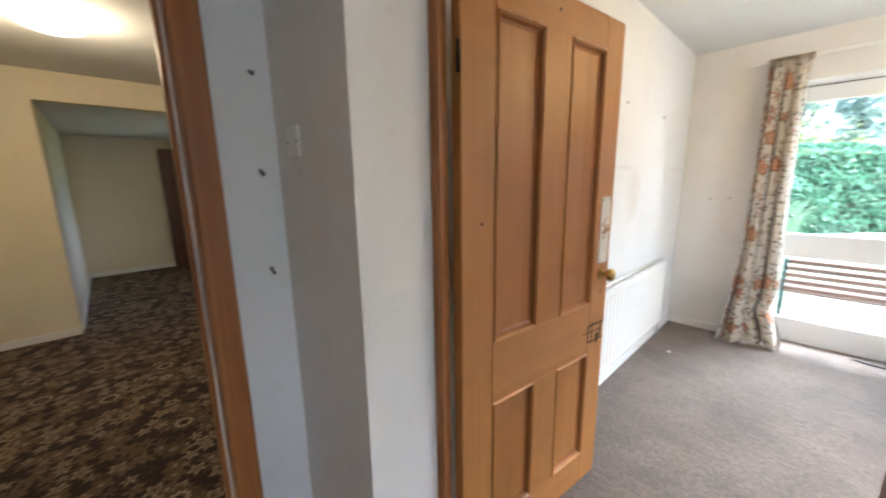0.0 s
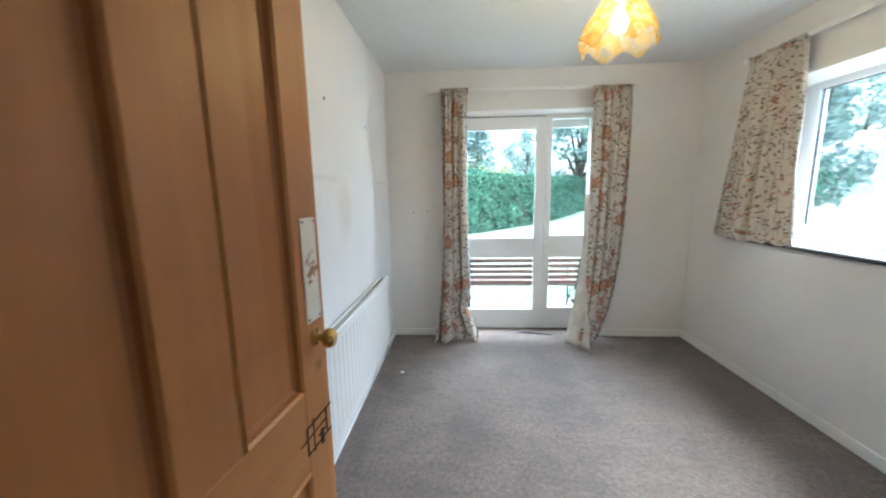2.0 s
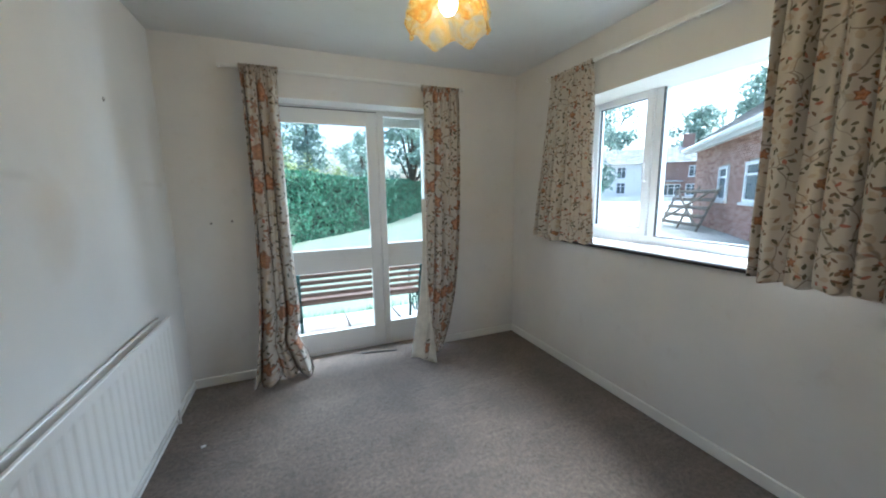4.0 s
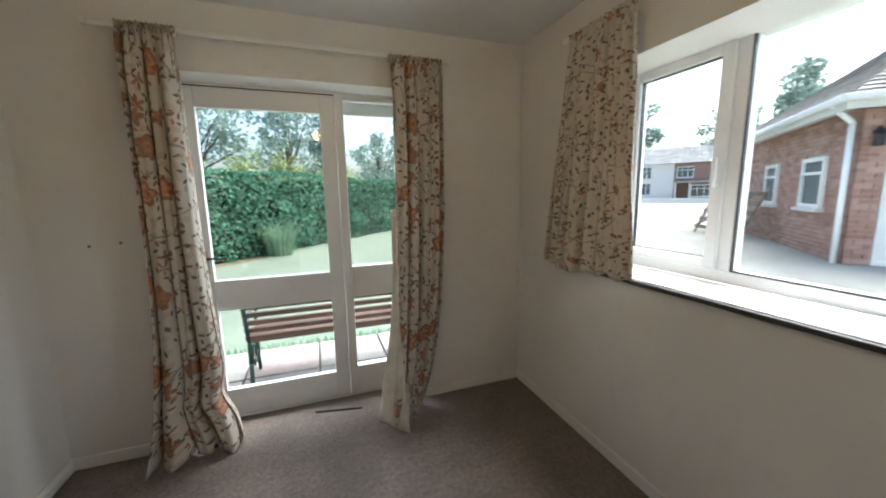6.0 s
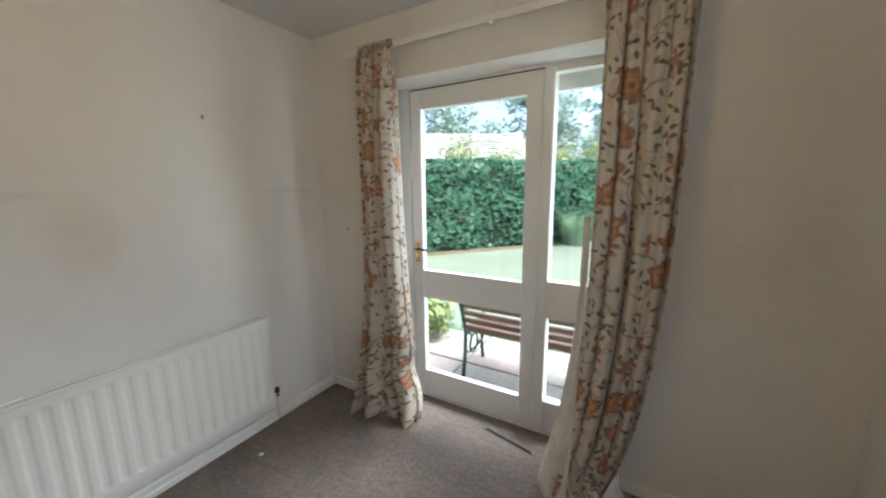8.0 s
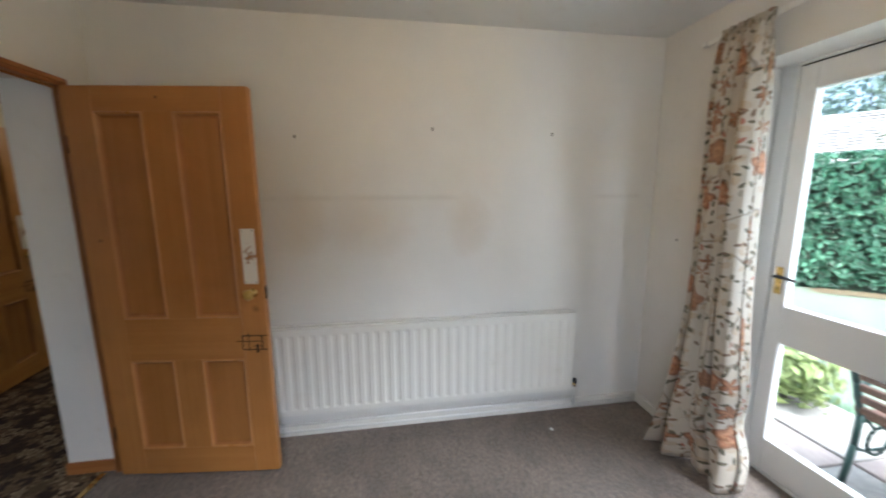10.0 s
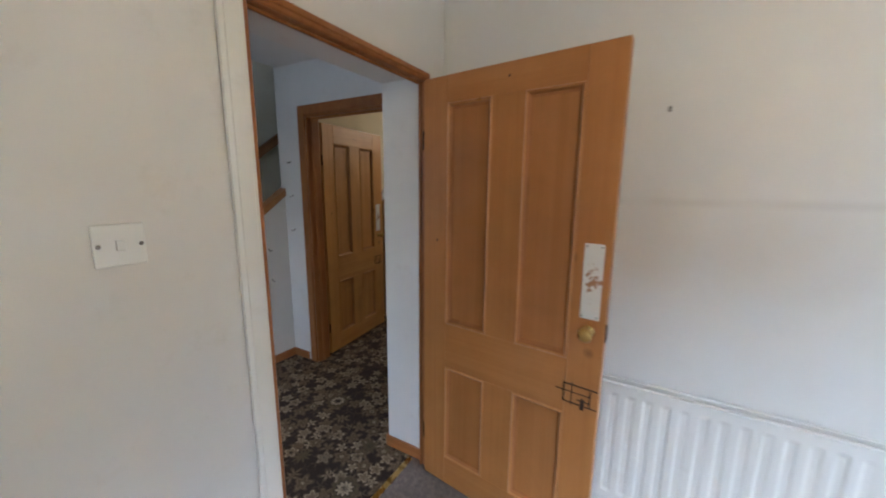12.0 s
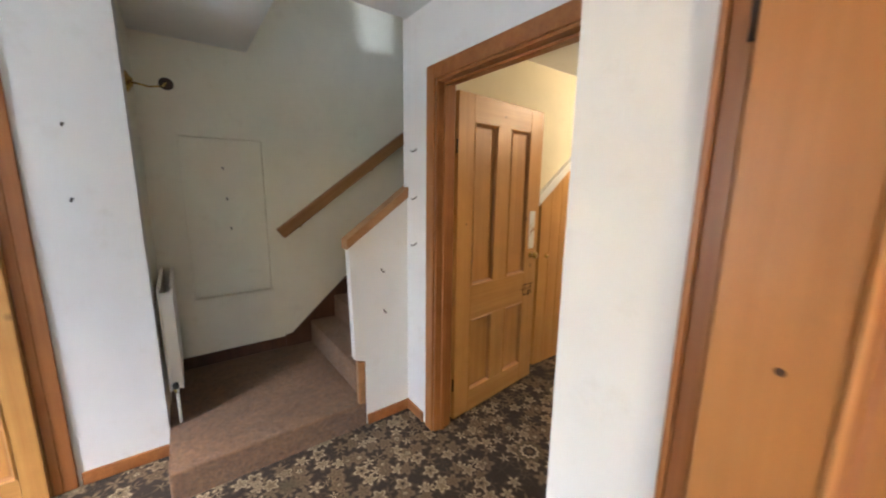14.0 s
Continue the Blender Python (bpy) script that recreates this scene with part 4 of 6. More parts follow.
# ---- curtains ----
def curtain(name, a0, a1, b0, b1, z1, z0, folds, amp, ease, phase, label, normal, drop=None, cloth=None, plain=0.0, pool=0.0, nu=190, nv=64):
    """A hanging cloth: top edge a0-a1, hem b0-b1 (plan places), folds along it. normal: the plan direction into the room."""
    t = thing(name, pose(0, 0, 0), label, "curtain", "curtains")
    A0, A1, B0, B1 = (Vector(p) for p in (a0, a1, b0, b1))
    N = Vector(normal)
    width = (A1 - A0).length * 2.1
    bm = bmesh.new()
    uv = bm.loops.layers.uv.new("UVMap")
    grid = []
    for j in range(nv + 1):
        v = j / nv
        e = v ** ease
        row = []
        for i in range(nu + 1):
            u = i / nu
            p = (A0.lerp(A1, u)).lerp(B0.lerp(B1, u), e)
            k = 2 * math.pi * folds * u + phase
            head = math.exp(-v * 22)
            # round ridges with narrow, deep valleys between them, each fold of its own depth
            kk = k + 0.55 * math.sin(k * 0.41 + 1.3 * v + phase) + 0.35 * v
            ridge = 2 * abs(math.cos(kk / 2)) - 1
            deep = 0.8 + 0.35 * math.sin(kk * 0.31 + phase * 2)
            calm = 1.0
            if plain:
                q = min(1, max(0, (u - (1 - plain)) / 0.14))
                calm = 1 - 0.88 * q * q * (3 - 2 * q)
            w = amp * deep * calm * (0.8 + 0.35 * v) * ridge * (1 - head) + 0.008 * head * math.sin(4 * k)
            w += amp * 0.12 * math.sin(2.7 * kk + 4 * v) * (1 - head)
            w += 0.018 * v * noise.noise(Vector((u * 3 + phase, v * 3.5, 0.3)))
            if plain:
                w -= 0.02 * (1 - calm) * (u - (1 - plain))
            if pool:
                lo = max(0, (v - 0.86) / 0.14)
                w += pool * lo * lo * max(0, u - 0.35) * (1 + 0.5 * math.sin(9 * u + 6 * v))
                # drawn in above the floor on the door side, then bunched out beside it
                waist = math.exp(-((v - 0.87) / 0.055) ** 2)
                p = p + (A1 - A0).normalized() * (0.05 * u * lo * lo * math.sin(math.pi * min(1, u * 1.1)) - 0.055 * u * waist)
            pitch = (A1 - A0).length / folds
            side = 0.17 * pitch * math.sin(kk) * (1 - head) * calm
            p = p + N * w + (A1 - A0).normalized() * side
            z = z1 + (z0 - z1) * v
            if drop:
                z += drop * max(0, v - 0.86) / 0.14 * (0.5 + 0.5 * math.sin(k * 0.8 + 1)) 
            z = max(z, z0 + 0.001 + (0.004 * abs(math.sin(k)) if v > 0.99 else 0))
            row.append((bm.verts.new((p.x, p.y, z)), (u * width, v * (z1 - z0))))
        grid.append(row)
    # the print follows the cloth, so its places are counted along the folds of the middle height
    mid = grid[nv // 2]
    run = [0.0]
    for p, q in zip(mid, mid[1:]):
        run.append(run[-1] + (p[0].co - q[0].co).length)
    grid = [[(p[0], (r + phase, p[1][1])) for p, r in zip(row, run)] for row in grid]
    for j in range(nv):
        for i in range(nu):
            q = (grid[j][i], grid[j][i + 1], grid[j + 1][i + 1], grid[j + 1][i])
            f = bm.faces.new([x[0] for x in q])
            f.smooth = True
            for lp, x in zip(f.loops, q):
                lp[uv].uv = x[1]
    c = part("cloth", bm, cloth or M_CURTAIN, t)
    s = c.modifiers.new("thickness", 'SOLIDIFY')
    s.thickness = 0.003
    # gathered heading tape
    hb = bmesh.new()
    m = 34
    ring = []
    for i in range(m + 1):
        u = i / m
        p = A0.lerp(A1, u) + N * (0.012 * math.sin(i * math.pi))
        k = 0.010 * (1 if i % 2 else -1)
        q = A0.lerp(A1, u) + N * k
        ring.append((hb.verts.new((q.x, q.y, z1 + 0.018 + 0.004 * math.sin(i * 2.1))), hb.verts.new((q.x, q.y, z1 - 0.03))))
    for r0, r1 in zip(ring, ring[1:]):
        f = hb.faces.new((r0[0], r1[0], r1[1], r0[1]))
        f.smooth = True
    uvl = hb.loops.layers.uv.new("UVMap")
    for f in hb.faces:
        for lp in f.loops:
            lp[uvl].uv = ((lp.vert.co.x + lp.vert.co.y) * 2.1, lp.vert.co.z)
    hd = part("heading", hb, cloth or M_CURTAIN, t)
    s = hd.modifiers.new("thickness", 'SOLIDIFY')
    s.thickness = 0.006
    return t


curtain("curtain", (-0.25, 3.49), (-0.02, 3.49), (-0.345, 3.385), (0.085, 3.64), 2.25, 0.004, 3.6, 0.062, 4.2, 0.4, "long cream curtain printed with rust flowers, hem spread on the carpet", (0, -1), 0.03, pool=0.16)
right_curtain = curtain("curtain", (1.035, 3.49), (1.355, 3.49), (0.93, 3.34), (1.165, 3.48), 2.235, 0.004, 4.4, 0.060, 4.2, 2.1, "long cream curtain printed with rust flowers, pulled aside at the hem", (0, -1), 0.10)
curtain("curtain", (1.90, 2.985), (1.90, 2.575), (1.89, 3.12), (1.89, 2.50), 2.235, 1.02, 6.4, 0.056, 0.9, 1.2, "short cream curtain printed with brown and rust flowers", (-1, 0), 0.02, M_CURTAIN_SMALL, plain=0.42)
curtain("curtain", (1.90, 1.59), (1.90, 0.98), (1.89, 1.575), (1.89, 0.93), 2.235, 1.0, 7.0, 0.056, 0.9, 0.2, "short cream curtain printed with brown and rust flowers", (-1, 0), 0.02, M_CURTAIN_SMALL)


# the turned-back lining along one edge of the long curtain
lb = bmesh.new()
rows = []
for j in range(31):
    v = j / 30
    z = 1.35 * (1 - v) + 0.004
    e = v ** 2.2
    row = []
    for i in range(9):
        u = i / 8
        x = (1.005 + 0.03 * u) * (1 - e) + (0.865 + 0.15 * u) * e
        y = (3.50 - 0.01 * u) * (1 - e) + (3.42 - 0.15 * u) * e
        f = 0.014 * math.sin(u * 9 + v * 5) * (0.3 + v)
        row.append(lb.verts.new((x + f * 0.5, y - 0.012 - f, z + 0.02 * (1 - u) * v * math.sin(u * 6))))
    rows.append(row)
for r0, r1 in zip(rows, rows[1:]):
    for i in range(8):
        lb.faces.new((r0[i], r0[i + 1], r1[i + 1], r1[i])).smooth = True
ln = part("lining", lb, M_LINING, right_curtain, "plain cream lining turned outward")
ln.modifiers.new("thickness", 'SOLIDIFY').thickness = 0.003


def curtain_track(p, q, n, label):
    t = thing("curtain_track", pose(0, 0, 0), label, "curtain track", "curtain tracks")
    p, q = Vector(p), Vector(q)
    a = (q - p).normalized()
    N = Vector(n)
    bm = bmesh.new()
    x0, x1 = min(p.x, q.x), max(p.x, q.x)
    y0, y1 = min(p.y, q.y), max(p.y, q.y)
    box(bm, x0 - abs(N.x) * 0.006, y0 - abs(N.y) * 0.006, p.z - 0.012, x1 + abs(N.x) * 0.006, y1 + abs(N.y) * 0.006, p.z + 0.012, 0.003)
    part("rail", bm, M_PLASTIC, t)
    L = (q - p).length
    for k in range(5):
        c = p + a * (L * (0.04 + 0.92 * k / 4))
        w = c - N * 0.085
        part("bracket", B(min(c.x, w.x) - abs(a.x) * 0.008, min(c.y, w.y) - abs(a.y) * 0.008, p.z + 0.012, max(c.x, w.x) + abs(a.x) * 0.008, max(c.y, w.y) + abs(a.y) * 0.008, p.z + 0.018), M_PLASTIC, t)
    for e in (p - a * 0.012, q + a * 0.012):
        part("end_stop", B(e.x - 0.012, e.y - 0.012, p.z - 0.014, e.x + 0.012, e.y + 0.012, p.z + 0.014, 0.004), M_PLASTIC, t)
    return t


curtain_track((-0.36, 3.515, 2.255), (1.39, 3.515, 2.255), (0, -1, 0), "white plastic curtain track over the garden door")
curtain_track((1.905, 0.9, 2.245), (1.905, 3.02, 2.245), (-1, 0, 0), "white plastic curtain track over the window")


# ---- pendant lamp ----
def pendant():
    t = thing("pendant_lamp", pose(0.623, 2.007, 0), "lit pendant lamp with a scalloped amber glass shade", "ceiling lamp")
    part("ceiling_rose", lathe([(0.0002, H - 0.028), (0.028, H - 0.027), (0.042, H - 0.012), (0.046, H)], 20), M_PLASTIC, t)
    part("flex", rod((0, 0, 2.25), (0, 0, H - 0.02), 0.004), M_PLASTIC, t)
    part("lamp_holder", lathe([(0.0002, 2.265), (0.014, 2.262), (0.018, 2.235), (0.018, 2.175), (0.014, 2.17)], 16), M_PLASTIC, t)
    sh = lathe([(0.022, 2.222), (0.042, 2.216), (0.068, 2.198), (0.094, 2.166), (0.119, 2.122), (0.137, 2.088), (0.148, 2.056), (0.155, 2.032), (0.157, 2.018)], 96, 0.07, 6, 0.026)
    for v in sh.verts:
        a = math.atan2(v.co.y, v.co.x)
        k = 1 + 0.035 * math.sin(18 * a + 40 * v.co.z)
        v.co.x *= k
        v.co.y *= k
    s = part("shade", sh, M_AMBER, t, "scalloped amber glass shade")
    md = s.modifiers.new("thickness", 'SOLIDIFY')
    md.thickness = 0.003
    vs = []
    for k in range(96):
        a = 2 * math.pi * k / 96
        r = 0.157 * (1 + 0.07 * math.cos(6 * a)) * (1 + 0.035 * math.sin(18 * a + 40 * 2.018))
        vs.append((r * math.cos(a), r * math.sin(a), 2.018 + 0.026 * math.cos(6 * a)))
    part("rim", tube(vs + [vs[0]], 0.0035, 6), M_AMBER, t, "thick glass rim")
    part("bulb", lathe([(0.0002, 2.068), (0.018, 2.073), (0.030, 2.088), (0.035, 2.106), (0.030, 2.126), (0.017, 2.148), (0.012, 2.172)], 20), M_BULB, t, "glowing bulb")


pendant()


def bowl_light():
    t = thing("ceiling_light", pose(-3.06, -0.4, 2.4), "lit round opal glass ceiling light in the far room", "ceiling light")
    part("base", lathe([(0.0002, -0.02), (0.07, -0.02), (0.075, 0.0)], 24), M_BRASS, t)
    ob = part("diffuser", lathe([(0.17, -0.02), (0.165, -0.05), (0.13, -0.085), (0.07, -0.105), (0.0002, -0.11)], 32), M_OPAL, t, "glowing opal glass bowl")
    ob.visible_shadow = False


bowl_light()


# ---- radiators ----
def radiator(name, m, L, h, label, depth=0.07):
    """Local x along the wall, y out of it, z from the panel's foot."""
    t = thing(name, m, label, "radiator")
    bm = bmesh.new()
    n = int(L / 0.0615)
    prof = []
    m0 = (L - n * 0.0615) / 2
    prof.append((0, 0.0))
    for k in range(n):
        x = m0 + k * 0.0615
        prof += [(x + 0.010, 0.0), (x + 0.016, -0.0018), (x + 0.022, -0.0042), (x + 0.0395, -0.0042), (x + 0.0455, -0.0018), (x + 0.0515, 0.0)]
    prof.append((L, 0.0))
    rows = [(0.0, 0.0), (0.030, 0.0), (0.046, 1.0), (h - 0.058, 1.0), (h - 0.040, 0.0), (h, 0.0)]
    grid = [[bm.verts.new((x, depth + (d * k if k else 0.0), z)) for x, d in prof] for z, k in rows]
    for r0, r1 in zip(grid, grid[1:]):
        for i in range(len(prof) - 1):
            bm.faces.new((r0[i], r0[i + 1], r1[i + 1], r1[i]))
    bmesh.ops.recalc_face_normals(bm, faces=bm.faces)
    p = part("front_panel", bm, M_RAD, t, "fluted cream enamel panel")
    s = p.modifiers.new("thickness", 'SOLIDIFY')
    s.thickness = 0.004
    part("back_panel", B(0, 0.018, 0.0, L, 0.03, h - 0.004, 0.004), M_RAD, t)
    part("top_edge", B(0, depth - 0.012, h - 0.006, L, depth + 0.004, h + 0.004, 0.003), M_RAD, t)
    part("top_edge", B(0, 0.018, h - 0.006, L, 0.034, h + 0.004, 0.003), M_RAD, t)
    for x in (0.0, L - 0.004):
        part("end_cap", B(x, 0.03, 0.01, x + 0.004, depth - 0.004, h - 0.02), M_RAD, t)
    v = part("valve", tube([(L, 0.05, 0.03), (L + 0.035, 0.05, 0.03), (L + 0.035, 0.05, 0.005)], 0.009), M_BRASS, t, "brass radiator valve")
    part("valve_cap", lathe([(0.0002, 0.065), (0.013, 0.063), (0.015, 0.05), (0.015, 0.032), (0.010, 0.03)], 14), M_BLACK, v, "black valve cap", Matrix.Translation((L + 0.035, 0.05, 0.0)))
    return t


# main radiator on the west wall: local x along +y, y out of the wall (+x)
radiator("radiator", Matrix.Translation((XW, 1.15, 0.18)) @ Matrix(((0, 1, 0, 0), (1, 0, 0, 0), (0, 0, 1, 0), (0, 0, 0, 1))), 1.90, 0.545, "long double-panel cream radiator on the wall", 0.078)
pp = thing("heating_pipe", pose(0, 0, 0), "white painted heating pipe along the skirting", "pipe")
part("pipe", tube([(XW + 0.05, 3.085, 0.19), (XW + 0.05, 3.085, 0.045), (XW + 0.028, 3.10, 0.045)], 0.0075), M_WHITE, pp)
part("pipe", tube([(XW + 0.028, 0.6, 0.085), (XW + 0.028, 3.10, 0.085)], 0.0075), M_WHITE, pp)
part("pipe", tube([(XW + 0.028, 0.6, 0.04), (XW + 0.028, 3.54, 0.04)], 0.0075), M_WHITE, pp)
# lobby radiator, seen edge-on
radiator("radiator", Matrix.Translation((0.20, -2.42, 0.34)) @ Matrix(((0, -1, 0, 0), (1, 0, 0, 0), (0, 0, 1, 0), (0, 0, 0, 1))), 0.60, 0.60, "cream panel radiator at the stair foot", 0.085)
lp = thing("heating_pipe", pose(0, 0, 0), "white painted radiator tail pipe", "pipe")
part("pipe", tube([(0.145, -1.785, 0.37), (0.145, -1.785, 0.16)], 0.0075), M_WHITE, lp)


# ---- stairs ----
def stairs():
    LZ = 0.15
    solid("stair_landing", B(-0.80, -2.5, -0.12, 0.2, -1.36, LZ, 0.012, 2), M_STAIRCARPET, "brown carpeted bottom step of the stairs", "step", "", "structure")
    t = thing("staircase", pose(0, 0, 0), "brown carpeted stairs rising behind a white half wall", "stairs")
    for k in range(14):
        x = -0.80 - 0.215 * k
        part("step", B(x - 0.225, -2.5, LZ - 0.1 + 0.19 * k, x + 0.012, -1.42, LZ + 0.19 * (k + 1), 0.012, 2), M_STAIRCARPET, t)
    s = prism([(-0.58, LZ), (-0.58, LZ + 0.10), (-0.64, LZ + 0.11), (-3.9, LZ + 0.11 + 3.26 * 0.884), (-3.9, LZ + 3.26 * 0.884 - 0.2), (-0.85, LZ)], -2.5, -2.478)
    part("string_board", s, M_DARKWOOD, t, "dark stained string board")
    solid("baseboard_lobby", B(-0.58, -2.5, LZ, 0.2, -2.484, LZ + 0.09, 0.004), M_DARKWOOD, "dark stained skirting board", "skirting", "", "structure")
    # half wall
    hw2 = thing("stair_half_wall", pose(0, 0, 0), "white boarded half wall with a sloping wooden cap", "half wall")
    part("boarding", prism([(-1.12, 0), (-0.80, 0), (-0.80, 0.43), (-0.735, 0.455), (-0.715, 1.15), (-1.12, 1.445)], -1.415, -1.36), M_WHITE, hw2)
    part("newel_foot", B(-0.80, -1.41, 0.0, -0.755, -1.365, 0.43, 0.006), M_RAILW, hw2, "brown stained newel foot")
    part("cap", prism([(-0.70, 1.145), (-0.70, 1.20), (-1.12, 1.51), (-1.12, 1.447)], -1.43, -1.345), M_RAILW, hw2, "brown wooden cap")
    part("skirting", B(-1.105, -1.359, 0, -0.80, -1.345, 0.07, 0.003), M_FRAME_X, hw2, "brown wooden skirting")
    # handrail on the stair wall
    r = thing("handrail", pose(0, 0, 0), "square wooden handrail fixed to the stair wall", "handrail")
    p, q = Vector((-0.58, -2.43, 1.12)), Vector((-2.6, -2.43, 2.60))
    L = (q - p).length
    ang = math.atan2(q.z - p.z, -(q.x - p.x))
    mm = Matrix.Translation(p) @ Matrix.Rotation(math.pi, 4, 'Z') @ Matrix.Rotation(-ang, 4, 'Y')
    part("rail", B(0, -0.028, -0.045, L, 0.028, 0.045, 0.010, 2), M_RAILW, r, "", mm)
    for d in (0.2, 1.0, 1.9):
        c = p + (q - p) * (d / L)
        part("bracket", tube([(c.x, -2.5, c.z - 0.06), (c.x, -2.445, c.z - 0.07), (c.x, -2.43, c.z - 0.03)], 0.008), M_BRASS, r)


stairs()
fr = thing("panel_moulding", pose(0, 0, 0), "off-white moulding round the recessed wall panel", "moulding")
fr["kind"] = "structure"
for bm in (B(NX0 - 0.02, -2.502, NZ0 - 0.03, NX1 + 0.02, -2.47, NZ0, 0.004), B(NX0 - 0.012, -2.502, NZ0, NX0, -2.49, NZ1, 0.003), B(NX1, -2.502, NZ0, NX1 + 0.012, -2.49, NZ1, 0.003), B(NX0 - 0.012, -2.502, NZ1, NX1 + 0.012, -2.49, NZ1 + 0.012, 0.003)):
    part("bead", bm, M_STAIRWALL, fr)


def wall_lamp():
    t = thing("wall_lamp", Matrix.Translation((0.20, -1.98, 2.02)), "brass wall lamp with bare holder and no shade", "wall lamp")
    part("backplate", lathe([(0.0002, 0.03), (0.02, 0.028), (0.03, 0.018), (0.05, 0.008), (0.055, 0.0)], 20), M_BRASS, t, "", Matrix.Rotation(-math.pi / 2, 4, 'Y'))
    part("arm", tube([(-0.02, 0, 0), (-0.09, 0, -0.012), (-0.15, 0, 0.0), (-0.165, 0, 0.02)], 0.005), M_BRASS, t)
    part("lamp_holder", lathe([(0.0002, 0.0), (0.03, 0.004), (0.034, 0.012), (0.03, 0.02), (0.016, 0.022), (0.015, 0.05), (0.0002, 0.051)], 18), M_RUST, t, "dark empty lamp holder", Matrix.Translation((-0.165, 0.0, 0.01)) @ Matrix.Rotation(radians(60), 4, 'X'))


wall_lamp()


# ---- far room ----
cup = thing("understairs_cupboard", pose(0, 0, 0), "pine boarded cupboard front under the stairs", "cupboard")
for k in range(8):
    xa = -2.28 - 0.128 * k
    part("board", prism([(xa, 0), (xa, min(2.0, 1.40 + (-2.28 - xa) * 0.78)), (xa - 0.124, min(2.0, 1.40 + (-2.28 - xa + 0.124) * 0.78)), (xa - 0.124, 0)], -1.28, -1.25), M_PALE_Z, cup)
part("knob", lathe([(0.0002, 0.03), (0.015, 0.026), (0.017, 0.015), (0.008, 0.006), (0.012, 0.0)], 12), M_BRASS, cup, "brass knob", Matrix.Translation((-2.36, -1.25, 0.95)) @ Matrix.Rotation(-math.pi / 2, 4, 'X'))
solid("understairs_trim", prism([(-2.24, 1.36), (-2.24, 1.44), (-3.06, 2.08), (-3.06, 2.0)], -1.28, -1.245), M_WHITE, "white sloping trim over the cupboard", "trim", "", "structure")
solid("wooden_post", B(-7.45, 0.42, 0.0, -7.30, 0.76, 1.98, 0.02, 2), M_DARKWOOD, "dark brown wooden post in the alcove", "post")
board("baseboard_far_west", -4.63, -1.28, -4.615, -0.66, 0.0, 0.07, M_TRIM)
board("baseboard_alcove_south", -7.5, -0.66, -4.75, -0.645, 0.0, 0.07, M_TRIM)
board("baseboard_alcove_end", -7.5, -0.645, -7.485, 0.78, 0.0, 0.07, M_TRIM)


# ---- switches, hooks, plugs ----
def light_switch(name, m, label, double=True):
    """Plate in local xz, facing -y."""
    t = thing(name, m, label, "light switch", "light switches")
    w = 0.0735 if double else 0.043
    part("plate", B(-w, -0.009, -0.043, w, 0, 0.043, 0.003, 2), M_PLASTIC, t)
    part("rocker", B(-0.008, -0.0125, -0.012, 0.008, -0.008, 0.012, 0.002), M_PLASTIC, t)
    for x in (-w * 0.8, w * 0.8):
        part("screw", lathe([(0.0045, 0), (0.004, 0.001), (0.0001, 0.0015)], 8), M_SCREW, t, "", Matrix.Translation((x, -0.009, 0)) @ Matrix.Rotation(math.pi / 2, 4, 'X'))
    return t


light_switch("light_switch", Matrix.Translation((0.565, YS, 1.405)) @ Matrix.Rotation(math.pi, 4, 'Z'), "white plastic light switch with two screws", False)
light_switch("light_switch", Matrix.Translation((-0.955, HY, 1.53)), "white plastic light switch in the dim hall", False)


def coat_hook(m):
    t = thing("coat_hook", m, "small dark metal coat hook", "hook", "coat hooks")
    part("back", lathe([(0.007, 0.0), (0.007, 0.003), (0.0001, 0.004)], 10), M_GREYPLUG, t)
    part("prong", tube([(0, 0, 0.003), (0, -0.012, 0.018), (0, -0.014, 0.03), (0, -0.004, 0.036)], 0.0028, 6), M_RUST, t)
    return t


for z in (1.745, 1.45, 1.13):
    coat_hook(Matrix.Translation((HX, 0.05, z)) @ Matrix(((0, 0, 1, 0), (1, 0, 0, 0), (0, 1, 0, 0), (0, 0, 0, 1))))
for z in (1.715, 1.44, 1.16):
    coat_hook(Matrix.Translation((HX, -1.255, z)) @ Matrix(((0, 0, 1, 0), (1, 0, 0, 0), (0, 1, 0, 0), (0, 0, 0, 1))))
for x, z in ((0.42, 1.76), (0.43, 1.43)):
    coat_hook(Matrix.Translation((x, HS, z)) @ Matrix(((1, 0, 0, 0), (0, 0, 1, 0), (0, 1, 0, 0), (0, 0, 0, 1))))
for x, z in ((-0.92, 1.0), (-0.93, 0.74)):
    coat_hook(Matrix.Translation((x, -1.36, z)) @ Matrix(((1, 0, 0, 0), (0, 0, 1, 0), (0, 1, 0, 0), (0, 0, 0, 1))))
for x, z in ((-0.24, 1.62), (-0.25, 1.40), (-0.26, 1.18)):
    coat_hook(Matrix.Translation((x, -2.525, z)) @ Matrix(((1, 0, 0, 0), (0, 0, 1, 0), (0, 1, 0, 0), (0, 0, 0, 1))))


def wall_plug(x, y, z, along_x):
    t = thing("wall_plug", Matrix.Translation((x, y, z)), "grey plastic plug sunk in the painted wall", "wall plug", "wall plugs")
    b = B(-0.002, -0.006, -0.010, 0.003, 0.006, 0.010, 0.002) if not along_x else B(-0.007, -0.004, -0.007, 0.007, 0.002, 0.007, 0.002)
    part("collar", b, M_GREYPLUG, t)
    part("screw", B(0.002, -0.002, -0.003, 0.006, 0.002, 0.003, 0.001) if not along_x else B(-0.002, -0.009, -0.002, 0.002, -0.003, 0.002, 0.0005), M_SCREW, t)


